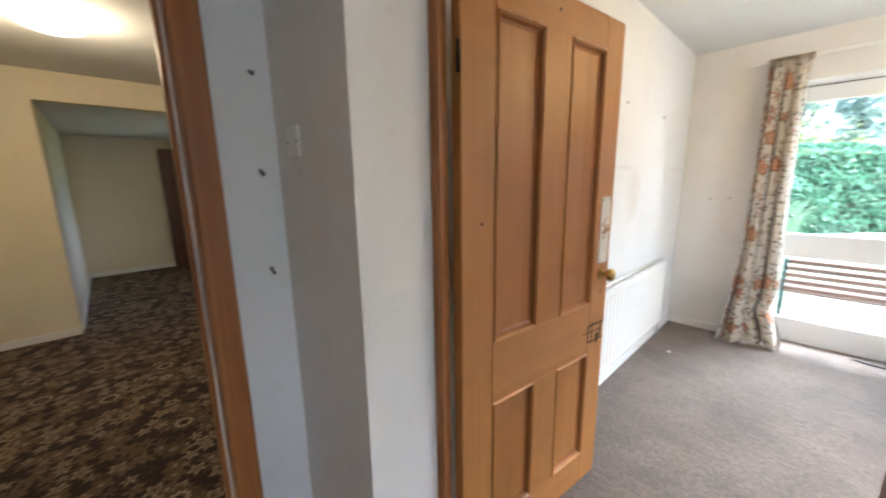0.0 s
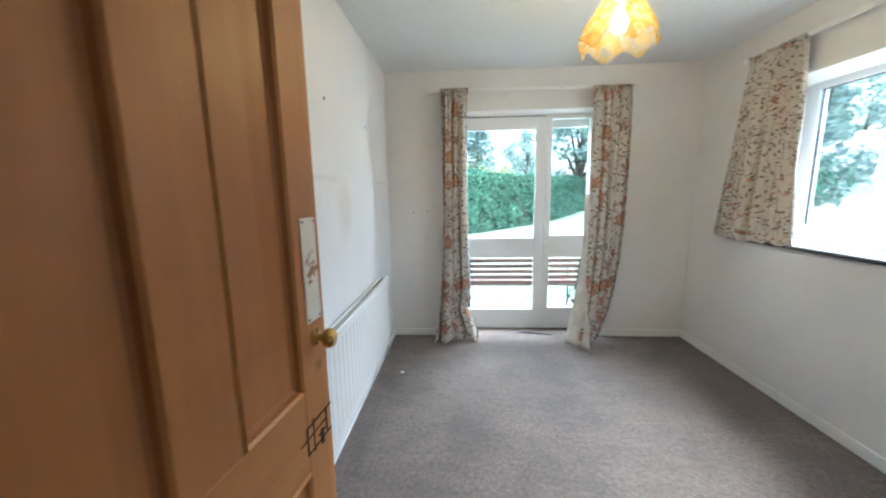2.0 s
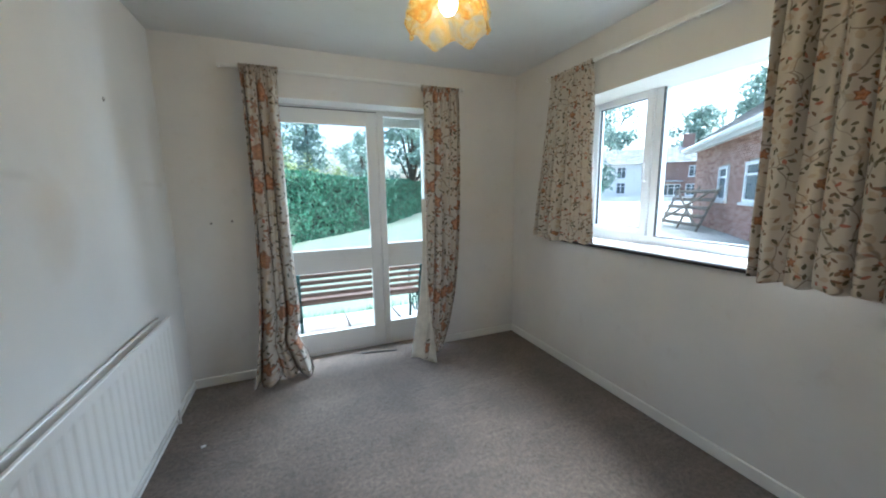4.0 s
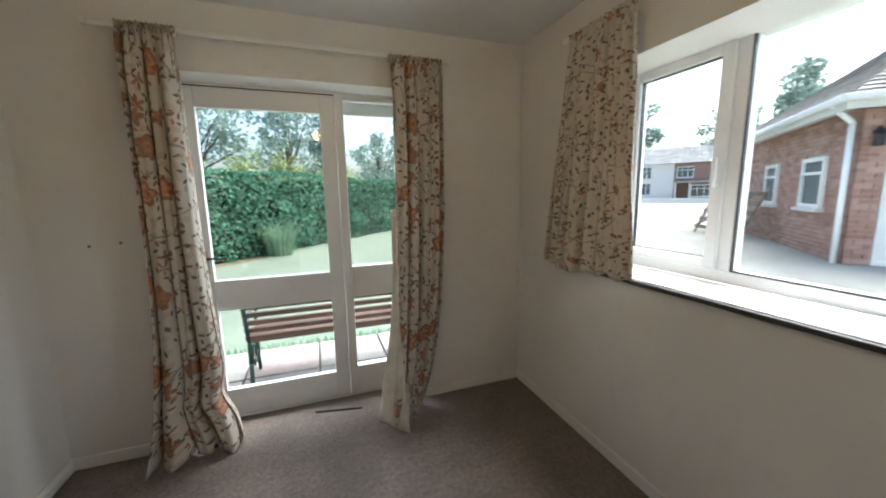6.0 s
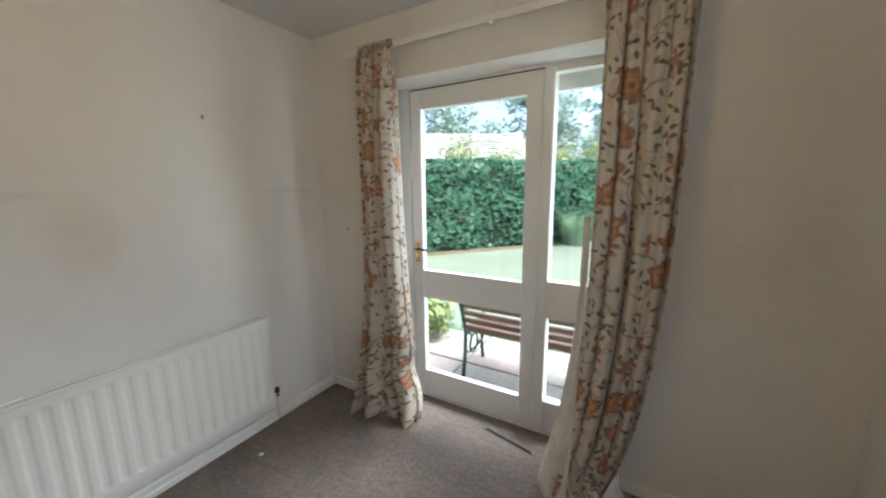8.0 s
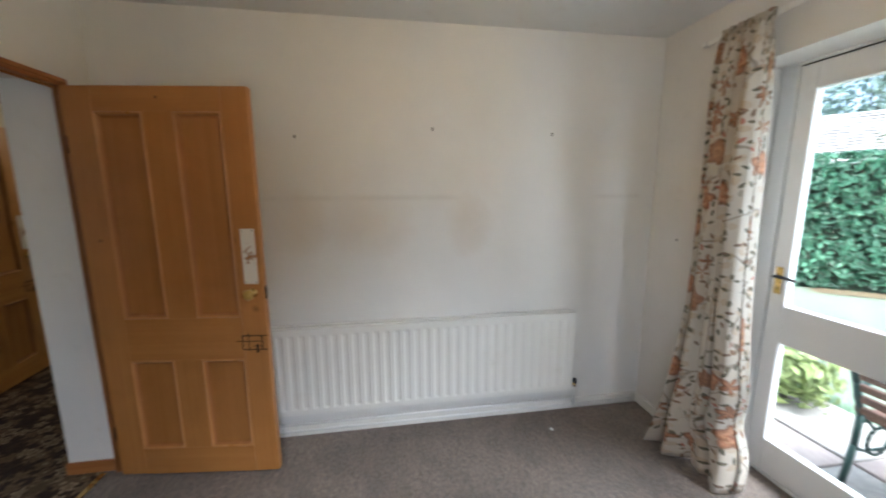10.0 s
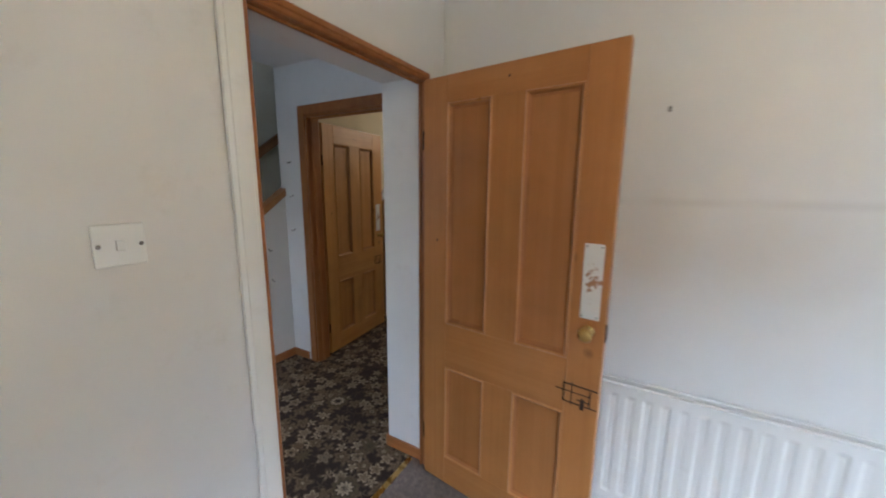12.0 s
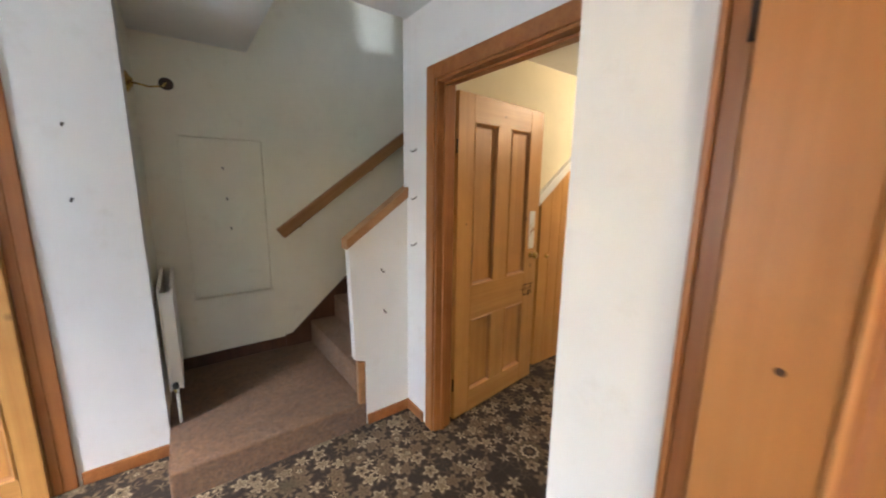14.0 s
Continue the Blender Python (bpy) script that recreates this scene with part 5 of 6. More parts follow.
for y, z in ((1.354, 1.816), (2.126, 1.87), (2.869, 1.855)):
    wall_plug(XW, y, z, False)
for x, z in ((-0.53, 1.21), (-0.40, 1.22)):
    wall_plug(x, YN, z, True)
solid("paper_scrap", B(-0.012, -0.009, 0, 0.012, 0.009, 0.008, 0.003, 2), M_WHITE, "small crumpled white scrap on the carpet", "scrap", m=Matrix.Translation((-0.55, 2.85, 0.001)) @ Matrix.Rotation(0.4, 4, 'Z'))


# ---- outdoors ----
def rise(x, y):
    """Height of the garden: level by the house, a little higher along the drive."""
    s = min(1, max(0, (x - 3.2) / 4.0))
    return -0.12 + 0.40 * s * s * (3 - 2 * s)


def sheet(name, xs, ys, lift, material, label, category, kind="structure"):
    bm = bmesh.new()
    g = [[bm.verts.new((x, y, rise(x, y) + lift)) for x in xs] for y in ys]
    for r0, r1 in zip(g, g[1:]):
        for i in range(len(xs) - 1):
            f = bm.faces.new((r0[i], r0[i + 1], r1[i + 1], r1[i]))
            f.smooth = True
    return solid(name, bm, material, label, category, "", kind)


far = [-900, -300, -100, -40]
sheet("ground", far + [-20, -10, -4, 0] + [3.2 + 0.25 * k for k in range(17)] + [12, 20, 40, 100, 300, 900], far + [-10, 0, 4, 8, 12, 16, 20, 40, 100, 300, 900], -0.02, M_LAWN, "mown garden lawn", "ground")
bm = bmesh.new()
edge = []
for k in range(25):
    a = k / 24
    y = -12 + 62 * a
    x = 3.9 + 0.35 * math.sin(3 * a) + (max(0, y - 8) ** 1.25) * 0.42
    edge.append((x, y))
prev = None
for x, y in edge:
    row = []
    for k in range(14):
        xx = x + (70 - x) * (k / 13) ** 1.7
        row.append(bm.verts.new((xx, y, rise(xx, y) + 0.006)))
    if prev:
        for i in range(13):
            bm.faces.new((prev[i], prev[i + 1], row[i + 1], row[i])).smooth = True
    prev = row
bmesh.ops.recalc_face_normals(bm, faces=bm.faces)
solid("road_drive", bm, M_DRIVE, "pale gravel drive in front of the garage", "drive", "", "structure")

rng = random.Random(5)
# paved terrace
terrace = solid("pavement_terrace", B(-3.2, 3.96, -0.30, 3.1, 5.16, -0.125), M_SOIL, "paved terrace of concrete slabs outside the garden door", "pavement", "", "structure")
slab = mesh_of("slab", B(-0.297, -0.297, 0, 0.297, 0.297, 0.035, 0.006), M_SLAB)
slab2 = mesh_of("slab", B(-0.297, -0.297, 0, 0.297, 0.297, 0.035, 0.006), M_SLABPINK)
for i in range(10):
    for j in range(2):
        ob = new("slab", slab2 if (i * 3 + j) % 4 == 0 else slab)
        ob.parent = terrace
        ob.location = (-2.85 + 0.61 * i, 4.22 + 0.615 * j, -0.124 + rng.uniform(-0.002, 0.002))
        ob.rotation_euler = (0, 0, rng.uniform(-0.01, 0.01))

# eaves outside the garden door
ev = thing("eaves", pose(0, 0, 0), "white painted eaves and gutter over the garden door", "eaves")
ev["kind"] = "structure"
part("soffit", B(-2.0, 3.96, 2.42, 2.7, 4.45, 2.44), M_CONCRETE, ev)
part("drip_board", B(-0.35, 3.962, 2.0, 1.36, 4.0, 2.16, 0.004), M_CONCRETE, ev, "pale drip board over the door")
part("fascia", B(-2.0, 4.45, 2.40, 2.7, 4.47, 2.58), M_CONCRETE, ev)


# ---- bench ----
def bench():
    x0, x1 = 0.0, 1.24
    t = thing("garden_bench", pose(0, 0, -0.088), "slatted dark wooden garden bench with green cast-iron ends", "bench")
    for x in (x0, x1):
        e = part("bench_end", tube([(x, 4.30, 0.0), (x, 4.335, 0.22), (x, 4.34, 0.40), (x, 4.27, 0.60), (x, 4.215, 0.74)], 0.017, 8), M_IRON, t, "green cast-iron bench end")
        part("front_leg", tube([(x, 4.70, 0.0), (x, 4.67, 0.16), (x, 4.69, 0.30), (x, 4.72, 0.38)], 0.016, 8), M_IRON, e)
        part("seat_bar", tube([(x, 4.335, 0.36), (x, 4.72, 0.38)], 0.014, 8), M_IRON, e)
        part("arm_rest", tube([(x, 4.29, 0.57), (x, 4.45, 0.60), (x, 4.66, 0.59), (x, 4.73, 0.54), (x, 4.70, 0.47), (x, 4.72, 0.38)], 0.013, 8), M_IRON, e)
        sc = [(x, 4.50 + 0.075 * math.cos(a * 0.5), 0.22 + 0.085 * math.sin(a * 0.5)) for a in range(14)]
        part("scroll", tube(sc, 0.009, 6), M_IRON, e)
        part("scroll", tube([(x, 4.335, 0.20), (x, 4.42, 0.17), (x, 4.58, 0.17), (x, 4.67, 0.20)], 0.009, 6), M_IRON, e)
        part("scroll", tube([(x, 4.40, 0.36), (x, 4.45, 0.30), (x, 4.55, 0.30), (x, 4.62, 0.37)], 0.008, 6), M_IRON, e)
    for k in range(5):
        z = 0.435 + 0.068 * k
        y = 4.318 - 0.10 * ((z - 0.40) / 0.34) - 0.012
        part("back_slat", B(x0 - 0.02, -0.012, -0.022, x1 + 0.02, 0.012, 0.022, 0.005), M_SLAT, t, "", Matrix.Translation((0, y + 0.03, z)) @ Matrix.Rotation(radians(16), 4, 'X'))
    for k in range(6):
        part("seat_slat", B(x0 - 0.02, -0.026, -0.012, x1 + 0.02, 0.026, 0.012, 0.005), M_SLAT, t, "", Matrix.Translation((0, 4.375 + 0.066 * k, 0.395)))


bench()


# ---- foliage ----
def leaf_cloud(points, normals, size, seed, squash=0.55):
    """One mesh of folded leaf quads at the points given."""
    r = np.random.RandomState(seed)
    n = len(points)
    d = normals + r.normal(0, 0.55, (n, 3))
    d /= np.linalg.norm(d, axis=1)[:, None] + 1e-9
    a = r.normal(0, 1, (n, 3))
    a -= d * (a * d).sum(1)[:, None]
    a /= np.linalg.norm(a, axis=1)[:, None] + 1e-9
    b = np.cross(d, a)
    s = size * r.uniform(0.6, 1.35, n)[:, None]
    p0, p2 = points - a * s, points + a * s
    p1, p3 = points + b * s * squash + d * s * 0.25, points - b * s * squash + d * s * 0.25
    v = np.stack([p0, p1, p2, p3], 1).reshape(-1, 3)
    faces = [(4 * i, 4 * i + 1, 4 * i + 2, 4 * i + 3) for i in range(n)]
    me = bpy.data.meshes.new("leaves")
    me.from_pydata(v.tolist(), [], faces)
    return me


def hedge(name, path, height, thick, count, size, seed, label):
    t = thing(name, pose(0, 0, 0), label, "hedge")
    P = [Vector((x, y, 0)) for x, y in path]
    seglen = [(b - a).length for a, b in zip(P, P[1:])]
    total = sum(seglen)
    # plain box core, coloured as shade, behind the leaves
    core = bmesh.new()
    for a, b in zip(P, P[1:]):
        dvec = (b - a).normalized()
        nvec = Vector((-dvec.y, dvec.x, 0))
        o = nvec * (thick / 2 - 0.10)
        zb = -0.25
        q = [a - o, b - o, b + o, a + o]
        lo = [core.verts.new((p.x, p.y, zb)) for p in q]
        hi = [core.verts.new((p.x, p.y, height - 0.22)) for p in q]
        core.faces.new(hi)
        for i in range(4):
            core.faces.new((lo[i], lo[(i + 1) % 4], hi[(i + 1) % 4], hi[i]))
    part("shade_core", core, M_HEDGECORE, t, "near-black core standing for the shade inside the hedge")
    r = np.random.RandomState(seed)
    pts, nor = [], []
    for _ in range(count):
        s = r.uniform(0, total)
        i = 0
        while i < len(seglen) - 1 and s > seglen[i]:
            s -= seglen[i]
            i += 1
        dvec = (P[i + 1] - P[i]).normalized()
        nvec = Vector((-dvec.y, dvec.x, 0))
        c = P[i] + dvec * s
        wob = 0.10 * noise.noise(Vector((c.x * 0.7, c.y * 0.7, 2.0))) 
        hh = height + 0.14 * noise.noise(Vector((c.x * 0.9, c.y * 0.9, 7.0))) - 0.05
        if r.rand() < 0.80:
            z = -0.18 + r.rand() ** 0.9 * (hh + 0.18)
            lump = 0.12 * noise.noise(Vector((c.x * 1.6, c.y * 1.6, z * 1.8)))
            k = -(thick / 2 + wob + lump - 0.10 * r.rand() - (0.12 if z > hh - 0.12 else 0))
            p = c + nvec * k
            pts.append((p.x, p.y, z))
            nor.append((-nvec.x, -nvec.y, 0.25))
        else:
            k = r.uniform(-thick / 2, thick / 2)
            p = c + nvec * k
            pts.append((p.x, p.y, hh - 0.06 * r.rand() + 0.02))
            nor.append((0, 0, 1.0))
    me = leaf_cloud(np.array(pts), np.array(nor, float), size, seed + 1)
    me.materials.append(M_HEDGE)
    ob = new("leaves", me)
    ob.parent = t
    ob["kind"] = "stuff"
    tagged(ob, "glossy green hedge leaves")
    return t


hedge("hedge", [(-9.5, 2.2), (-3.6, 9.6), (-1.0, 12.6), (3.6, 17.8), (12.0, 27.0)], 2.15, 1.1, 42000, 0.062, 3, "tall clipped green laurel hedge behind the lawn")
# litter strip under the hedge
for a, b in (((-3.2, 8.7), (-0.7, 11.7)),):
    d = Vector((b[0] - a[0], b[1] - a[1], 0)).normalized()
    bm = bmesh.new()
    n = Vector((d.y, -d.x, 0)) * 0.22
    pa, pb = Vector((*a, -0.132)), Vector((*b, -0.132))
    bm.faces.new([bm.verts.new(p) for p in (pa, pb, pb - n * 3, pa - n * 3)])
    bmesh.ops.recalc_face_normals(bm, faces=bm.faces)
    solid("soil_strip", bm, M_SOIL, "strip of dry leaves and soil under the hedge", "soil", "", "structure")


def tree(name, x, y, h, r, z0, seed, material, label, trunk=0.3, crown=0.35, leaves=3500, size=0.22, conifer=False):
    """A tapered trunk with limbs, and a crown of many separate leaf clumps."""
    t = thing(name, pose(x, y, z0), label, "tree", "trees")
    rr = random.Random(seed)
    bm = bmesh.new()
    pts = [Vector((0, 0, -0.3))]
    for k in range(1, 6):
        pts.append(Vector((rr.uniform(-0.1, 0.1) * k * 0.4, rr.uniform(-0.1, 0.1) * k * 0.4, h * 0.85 * k / 5)))
    def limb(p, q, ra, rb):
        b = bmesh.new()
        bmesh.ops.create_cone(b, cap_ends=True, segments=7, radius1=ra, radius2=rb, depth=(q - p).length)
        b.transform(Matrix.Translation((p + q) / 2) @ (q - p).to_track_quat('Z', 'Y').to_matrix().to_4x4())
        me = bpy.data.meshes.new("tmp")
        b.to_mesh(me)
        b.free()
        bm.from_mesh(me)
        bpy.data.meshes.remove(me)
    for k, (p, q) in enumerate(zip(pts, pts[1:])):
        limb(p, q, trunk * (1 - k * 0.18), trunk * (1 - (k + 1) * 0.18))
    cl = []
    if conifer:
        for k in range(70):
            f = rr.uniform(0.08, 1.0)
            a = rr.uniform(0, 6.283)
            rad = r * (1.03 - f) * rr.uniform(0.45, 1.0)
            cl.append((Vector((rad * math.cos(a), rad * math.sin(a), h * f)), 0.16 * r + 0.45 * r * (1.05 - f) * 0.6))
    else:
        for k in range(46):
            a = rr.uniform(0, 6.283)
            f = rr.uniform(crown, 1.0)
            e = (f - crown) / (1 - crown)
            rad = r * math.sqrt(max(0.05, 1 - (2 * e - 0.85) ** 2 * 0.8)) * rr.uniform(0.25, 1.0)
            cl.append((Vector((rad * math.cos(a), rad * math.sin(a), h * f)), r * rr.uniform(0.18, 0.34)))
        for c, s in cl[:12]:
            limb(Vector((0, 0, h * crown * rr.uniform(0.7, 1.2))), c, trunk * 0.35, trunk * 0.08)
    part("trunk", bm, M_BARK, t)
    g = np.random.RandomState(seed)
    P, N = [], []
    per = int(leaves * 0.6) // len(cl)
    for c, s in cl:
        v = g.normal(0, 1, (per, 3))
        v /= np.linalg.norm(v, axis=1)[:, None]
        P.append(np.array(c) + v * s * g.uniform(0.55, 1.05, (per, 1)) * np.array([1, 1, 0.8]))
        N.append(v)
    me = leaf_cloud(np.concatenate(P), np.concatenate(N), size, seed + 9)
    me.materials.append(material)
    ob = new("crown", me)
    ob.parent = t
    return t


tree("tree", -9.0, 38.0, 13.0, 5.0, -0.1, 11, M_HAZY_TREE, "broad green tree beyond the hedge", leaves=4200, size=0.26)
tree("tree", -2.0, 44.0, 12.0, 4.6, -0.1, 12, M_HAZY_TREE, "broad green tree beyond the hedge", leaves=4200, size=0.26)
tree("tree", 1.6, 40.0, 12.5, 2.6, -0.1, 13, M_HAZY_CONIFER, "tall dark conifer beyond the hedge", conifer=True, leaves=4200, size=0.22)
tree("tree", -16.0, 30.0, 10.5, 4.5, -0.1, 14, M_HAZY_TREE, "broad green tree beyond the neighbouring roof", leaves=4000, size=0.24)
tree("tree", -21.0, 20.0, 10.0, 4.2, -0.1, 15, M_HAZY_TREE, "broad green tree beyond the neighbouring roof", leaves=4000, size=0.24)
tree("tree", 9.0, 52.0, 9.5, 4.0, -0.1, 16, M_HAZY_TREE, "rounded tree in the distance", leaves=3600, size=0.26)
tree("tree", 6.3, 20.5, 6.6, 2.2, -0.1, 17, M_HAZY_TREE, "green tree at the end of the hedge", leaves=4200, size=0.15)
tree("tree", 13.5, 24.5, 6.6, 1.8, 0.2, 18, M_HAZY_CONIFER, "dark evergreen beside the drive", conifer=True, leaves=4200, size=0.16)
tree("tree", 45.0, 44.0, 14.0, 5.5, 0.25, 19, M_HAZY_TREE, "large tree behind the cottages", leaves=4400, size=0.3)
tree("tree", 9.0, 11.0, 6.8, 1.75, 0.2, 27, M_HAZY_CONIFER, "tall blue-green evergreen beside the drive", trunk=0.16, crown=0.12, leaves=6500, size=0.12)
tree("tree", 30.0, 15.5, 8.5, 3.4, 0.25, 20, M_HAZY_TREE, "green tree behind the garage roof", leaves=4200, size=0.2)
tree("tree", 46.0, 30.0, 10.0, 4.5, 0.25, 21, M_HAZY_TREE, "green tree behind the garage roof", leaves=4200, size=0.28)


def shrub(name, x, y, r, h, seed, material, label, count=900, size=0.07):
    g = np.random.RandomState(seed)
    v = g.normal(0, 1, (count, 3))
    v /= np.linalg.norm(v, axis=1)[:, None]
    k = g.uniform(0.5, 1.05, (count, 1)) * (0.8 + 0.3 * np.sin(v[:, :1] * 5 + seed) * np.cos(v[:, 1:2] * 4))
    p = v * k * np.array([r, r, h * 0.5]) + np.array([0, 0, h * 0.5])
    p[:, 2] = np.maximum(p[:, 2], 0.02)
    me = leaf_cloud(p, v, size, seed)
    me.materials.append(material)
    t = thing(name, pose(x, y, rise(x, y) - 0.02), label, "shrub", "shrubs")
    ob = new("leaves", me)
    ob.parent = t
    part("stem", rod((0, 0, -0.02), (0, 0, h * 0.6), 0.02), M_BARK, t)
    return t


shrub("shrub", -0.72, 4.85, 0.34, 0.55, 4, M_SHRUB, "small variegated shrub beside the terrace", 700, 0.045)
for k, (x, y) in enumerate(((-3.0, 13.2), (-1.6, 14.6), (-0.4, 15.6), (0.6, 16.6), (1.8, 18.2), (-4.2, 12.2))):
    shrub("shrub", x, y, 0.95, 3.15 + 0.25 * (k % 3), 30 + k, M_SHRUB, "pale yellow-green shrub rising behind the hedge", 1400, 0.075)
shrub("shrub", 8.0, 9.6, 0.95, 2.3, 51, M_HEDGE, "rounded green laurel bush at the edge of the drive", 1800, 0.075)
# ornamental grass in front of the hedge
g = bmesh.new()
rg = random.Random(8)
for k in range(420):
    a, q = rg.uniform(0, 6.283), rg.uniform(0.02, 0.38)
    bx, by = q * math.cos(a), q * math.sin(a)
    L, lean = rg.uniform(0.75, 1.35), rg.uniform(0.1, 0.6)
    prev = None
    for s in range(5):
        f = s / 4
        w = 0.010 * (1 - f) + 0.001
        c = Vector((bx + lean * f * f * math.cos(a), by + lean * f * f * math.sin(a), L * (f - 0.25 * f * f)))
        o = Vector((-math.sin(a), math.cos(a), 0)) * w
        row = (g.verts.new(c - o), g.verts.new(c + o))
        if prev:
            g.faces.new((prev[0], prev[1], row[1], row[0]))
        prev = row
solid("grass_clump", g, M_GRASSBLADE, "arching clump of tall ornamental grass before the hedge", "plant", m=pose(-0.45, 11.9, -0.14))


# rough grass along the terrace's edge
g = bmesh.new()
rg = random.Random(21)
for k in range(1500):
    bx, by = rg.uniform(-2.6, 2.9), 5.165 + abs(rg.gauss(0, 0.035)) - 0.02 * math.sin(3 * k)
    a, L, lean = rg.uniform(0, 6.283), rg.uniform(0.06, 0.13), rg.uniform(0.01, 0.06)
    w = Vector((math.cos(a), math.sin(a), 0)) * 0.006
    o = Vector((-math.sin(a), math.cos(a), 0)) * lean
    c = Vector((bx, by, -0.145))
    g.faces.new([g.verts.new(p) for p in (c - w, c + w, c + o + Vector((0, 0, L)))])
solid("grass_edge", g, M_GRASSBLADE, "uneven grass growing over the terrace edge", "grass", "", "stuff")


# ---- buildings ----
def tiled_slope(bm, a, b, c, d, rows, cols, thick=0.03):
    """Overlapping tiles over the quad a (foot left), b (foot right), c (top right), d (top left)."""
    a, b, c, d = Vector(a), Vector(b), Vector(c), Vector(d)
    up = ((b - a).cross(d - a)).normalized()
    if up.z < 0:
        up = -up
    for i in range(rows):
        f0, f1 = i / rows, min(1.0, (i + 1.25) / rows)
        p0, p1 = a.lerp(d, f0), b.lerp(c, f0)
        q0, q1 = a.lerp(d, f1), b.lerp(c, f1)
        n = max(2, int(cols * (p1 - p0).length / max(0.01, (b - a).length)))
        for j in range(n):
            s0, s1 = (j + 0.02) / n, (j + 0.98) / n
            v = [p0.lerp(p1, s0) + up * thick * 1.6, p0.lerp(p1, s1) + up * thick * 1.6, q0.lerp(q1, s1) + up * thick * 0.4, q0.lerp(q1, s0) + up * thick * 0.4]
            w = [bm.verts.new(x) for x in v] + [bm.verts.new(v[0] - up * thick), bm.verts.new(v[1] - up * thick)]
            bm.faces.new(w[:4])
            bm.faces.new((w[0], w[4], w[5], w[1]))


def far_window(parent, m, w, h, bars=1, cross=True):
    """A glazed window on a facade; local x along it, -y outward, from the sill's left corner."""
    fb = bmesh.new()
    t = 0.07
    for q in ((0, 0, w, t), (0, h - t, w, h), (0, t, t, h - t), (w - t, t, w, h - t)):
        box(fb, q[0], -0.05, q[1], q[2], 0.02, q[3])
    for k in range(bars):
        x = w * (k + 1) / (bars + 1)
        box(fb, x - 0.03, -0.045, t, x + 0.03, 0.015, h - t)
    if cross:
        box(fb, t, -0.046, h * 0.66, w - t, 0.016, h * 0.66 + 0.05)
    f = part("window", fb, M_UPVC, parent, "white framed window", m)
    part("pane", B(t, -0.012, t, w - t, -0.004, h - t), M_WINDARK, f)
    part("sill", B(-0.06, -0.10, -0.06, w + 0.06, 0.0, 0.0), M_CONCRETE, f)
    return f


def garage():
    C = Vector((8.06, 4.30, 0.27))
    ang = radians(44.3)
    W, D, E = 5.0, 6.2, 2.42
    t = thing("garage", Matrix.Translation(C) @ Matrix.Rotation(ang, 4, 'Z'), "red brick garage with a hipped tile roof and white door", "garage")
    # local x runs back along the window side, local y = 0 is the window side (facing +y), front is x = 0
    part("wall", B(0.02, -W + 0.02, -0.4, D - 0.02, -0.02, E), M_MORTAR, t, "mortar of the brick walls")
    def bricks(face, L, holes):
        bm = bmesh.new()
        bw, bh, gp = 0.215, 0.065, 0.010
        rows = int((E + 0.2) / (bh + gp))
        for r in range(rows):
            z = -0.2 + r * (bh + gp)
            x = -0.1125 * (r % 2)
            while x < L:
                a, b = max(0, x), min(L, x + bw)
                x += bw + gp
                for h0, h1, k0, k1 in holes:
                    if z < k1 - 0.01 and z + bh > k0 + 0.01 and a < h1 and b > h0:
                        if a < h0 - 0.02:
                            b = h0
                        elif b > h1 + 0.02:
                            a = h1
                        else:
                            b = a
                if b - a < 0.03:
                    continue
                if face == 'side':
                    p = [(a, 0.0, z), (b, 0.0, z), (b, 0.0, z + bh), (a, 0.0, z + bh)]
                    o = Vector((0, -0.025, 0))
                else:
                    p = [(0.0, -a, z), (0.0, -b, z), (0.0, -b, z + bh), (0.0, -a, z + bh)]
                    o = Vector((0.025, 0, 0))
                f4 = [bm.verts.new(q) for q in p]
                k4 = [bm.verts.new(Vector(q) + o) for q in p]
                bm.faces.new(f4)
                for i in range(4):
                    bm.faces.new((f4[i], k4[i], k4[(i + 1) % 4], f4[(i + 1) % 4]))
        bmesh.ops.recalc_face_normals(bm, faces=bm.faces)
        return bm
    wins = [(0.78, 1.62, 0.82, 1.69), (2.78, 3.50, 0.82, 1.69)]
    b = part("brickwork", bricks('side', D, wins), M_BRICK, t, "red brick courses")
    b["kind"] = "stuff"
    b = part("brickwork", bricks('front', W, [(0.30, 2.75, -0.3, 1.98)]), M_BRICK, t, "red brick courses")
    b["kind"] = "stuff"
    for h0, h1, k0, k1 in wins:
        far_window(t, Matrix.Translation((h1, 0.0, k0)) @ Matrix.Rotation(math.pi, 4, 'Z'), h1 - h0, k1 - k0, 0, True)
    g = part("garage_door", B(-0.01, -2.73, -0.3, 0.03, -0.32, 1.96, 0.01), M_UPVC, t, "white garage door")
    for k in range(8):
        part("door_rib", B(-0.022, -2.70, -0.15 + k * 0.26, -0.009, -0.35, 0.07 + k * 0.26, 0.006), M_UPVC, g)
    ov, R = 0.30, 2.05
    lo = [(-ov, ov, E), (D + ov, ov, E), (D + ov, -W - ov, E), (-ov, -W - ov, E)]
    r0, r1 = (W / 2, -W / 2, E + R), (D - W / 2, -W / 2, E + R)
    core = bmesh.new()
    vs = [core.verts.new(Vector(p) - Vector((0, 0, 0.05))) for p in lo] + [core.verts.new(Vector(p) - Vector((0, 0, 0.05))) for p in (r0, r1)]
    for q in ((0, 1, 5, 4), (1, 2, 5), (2, 3, 4, 5), (3, 0, 4)):
        core.faces.new([vs[i] for i in q])
    core.faces.new(vs[:4][::-1])
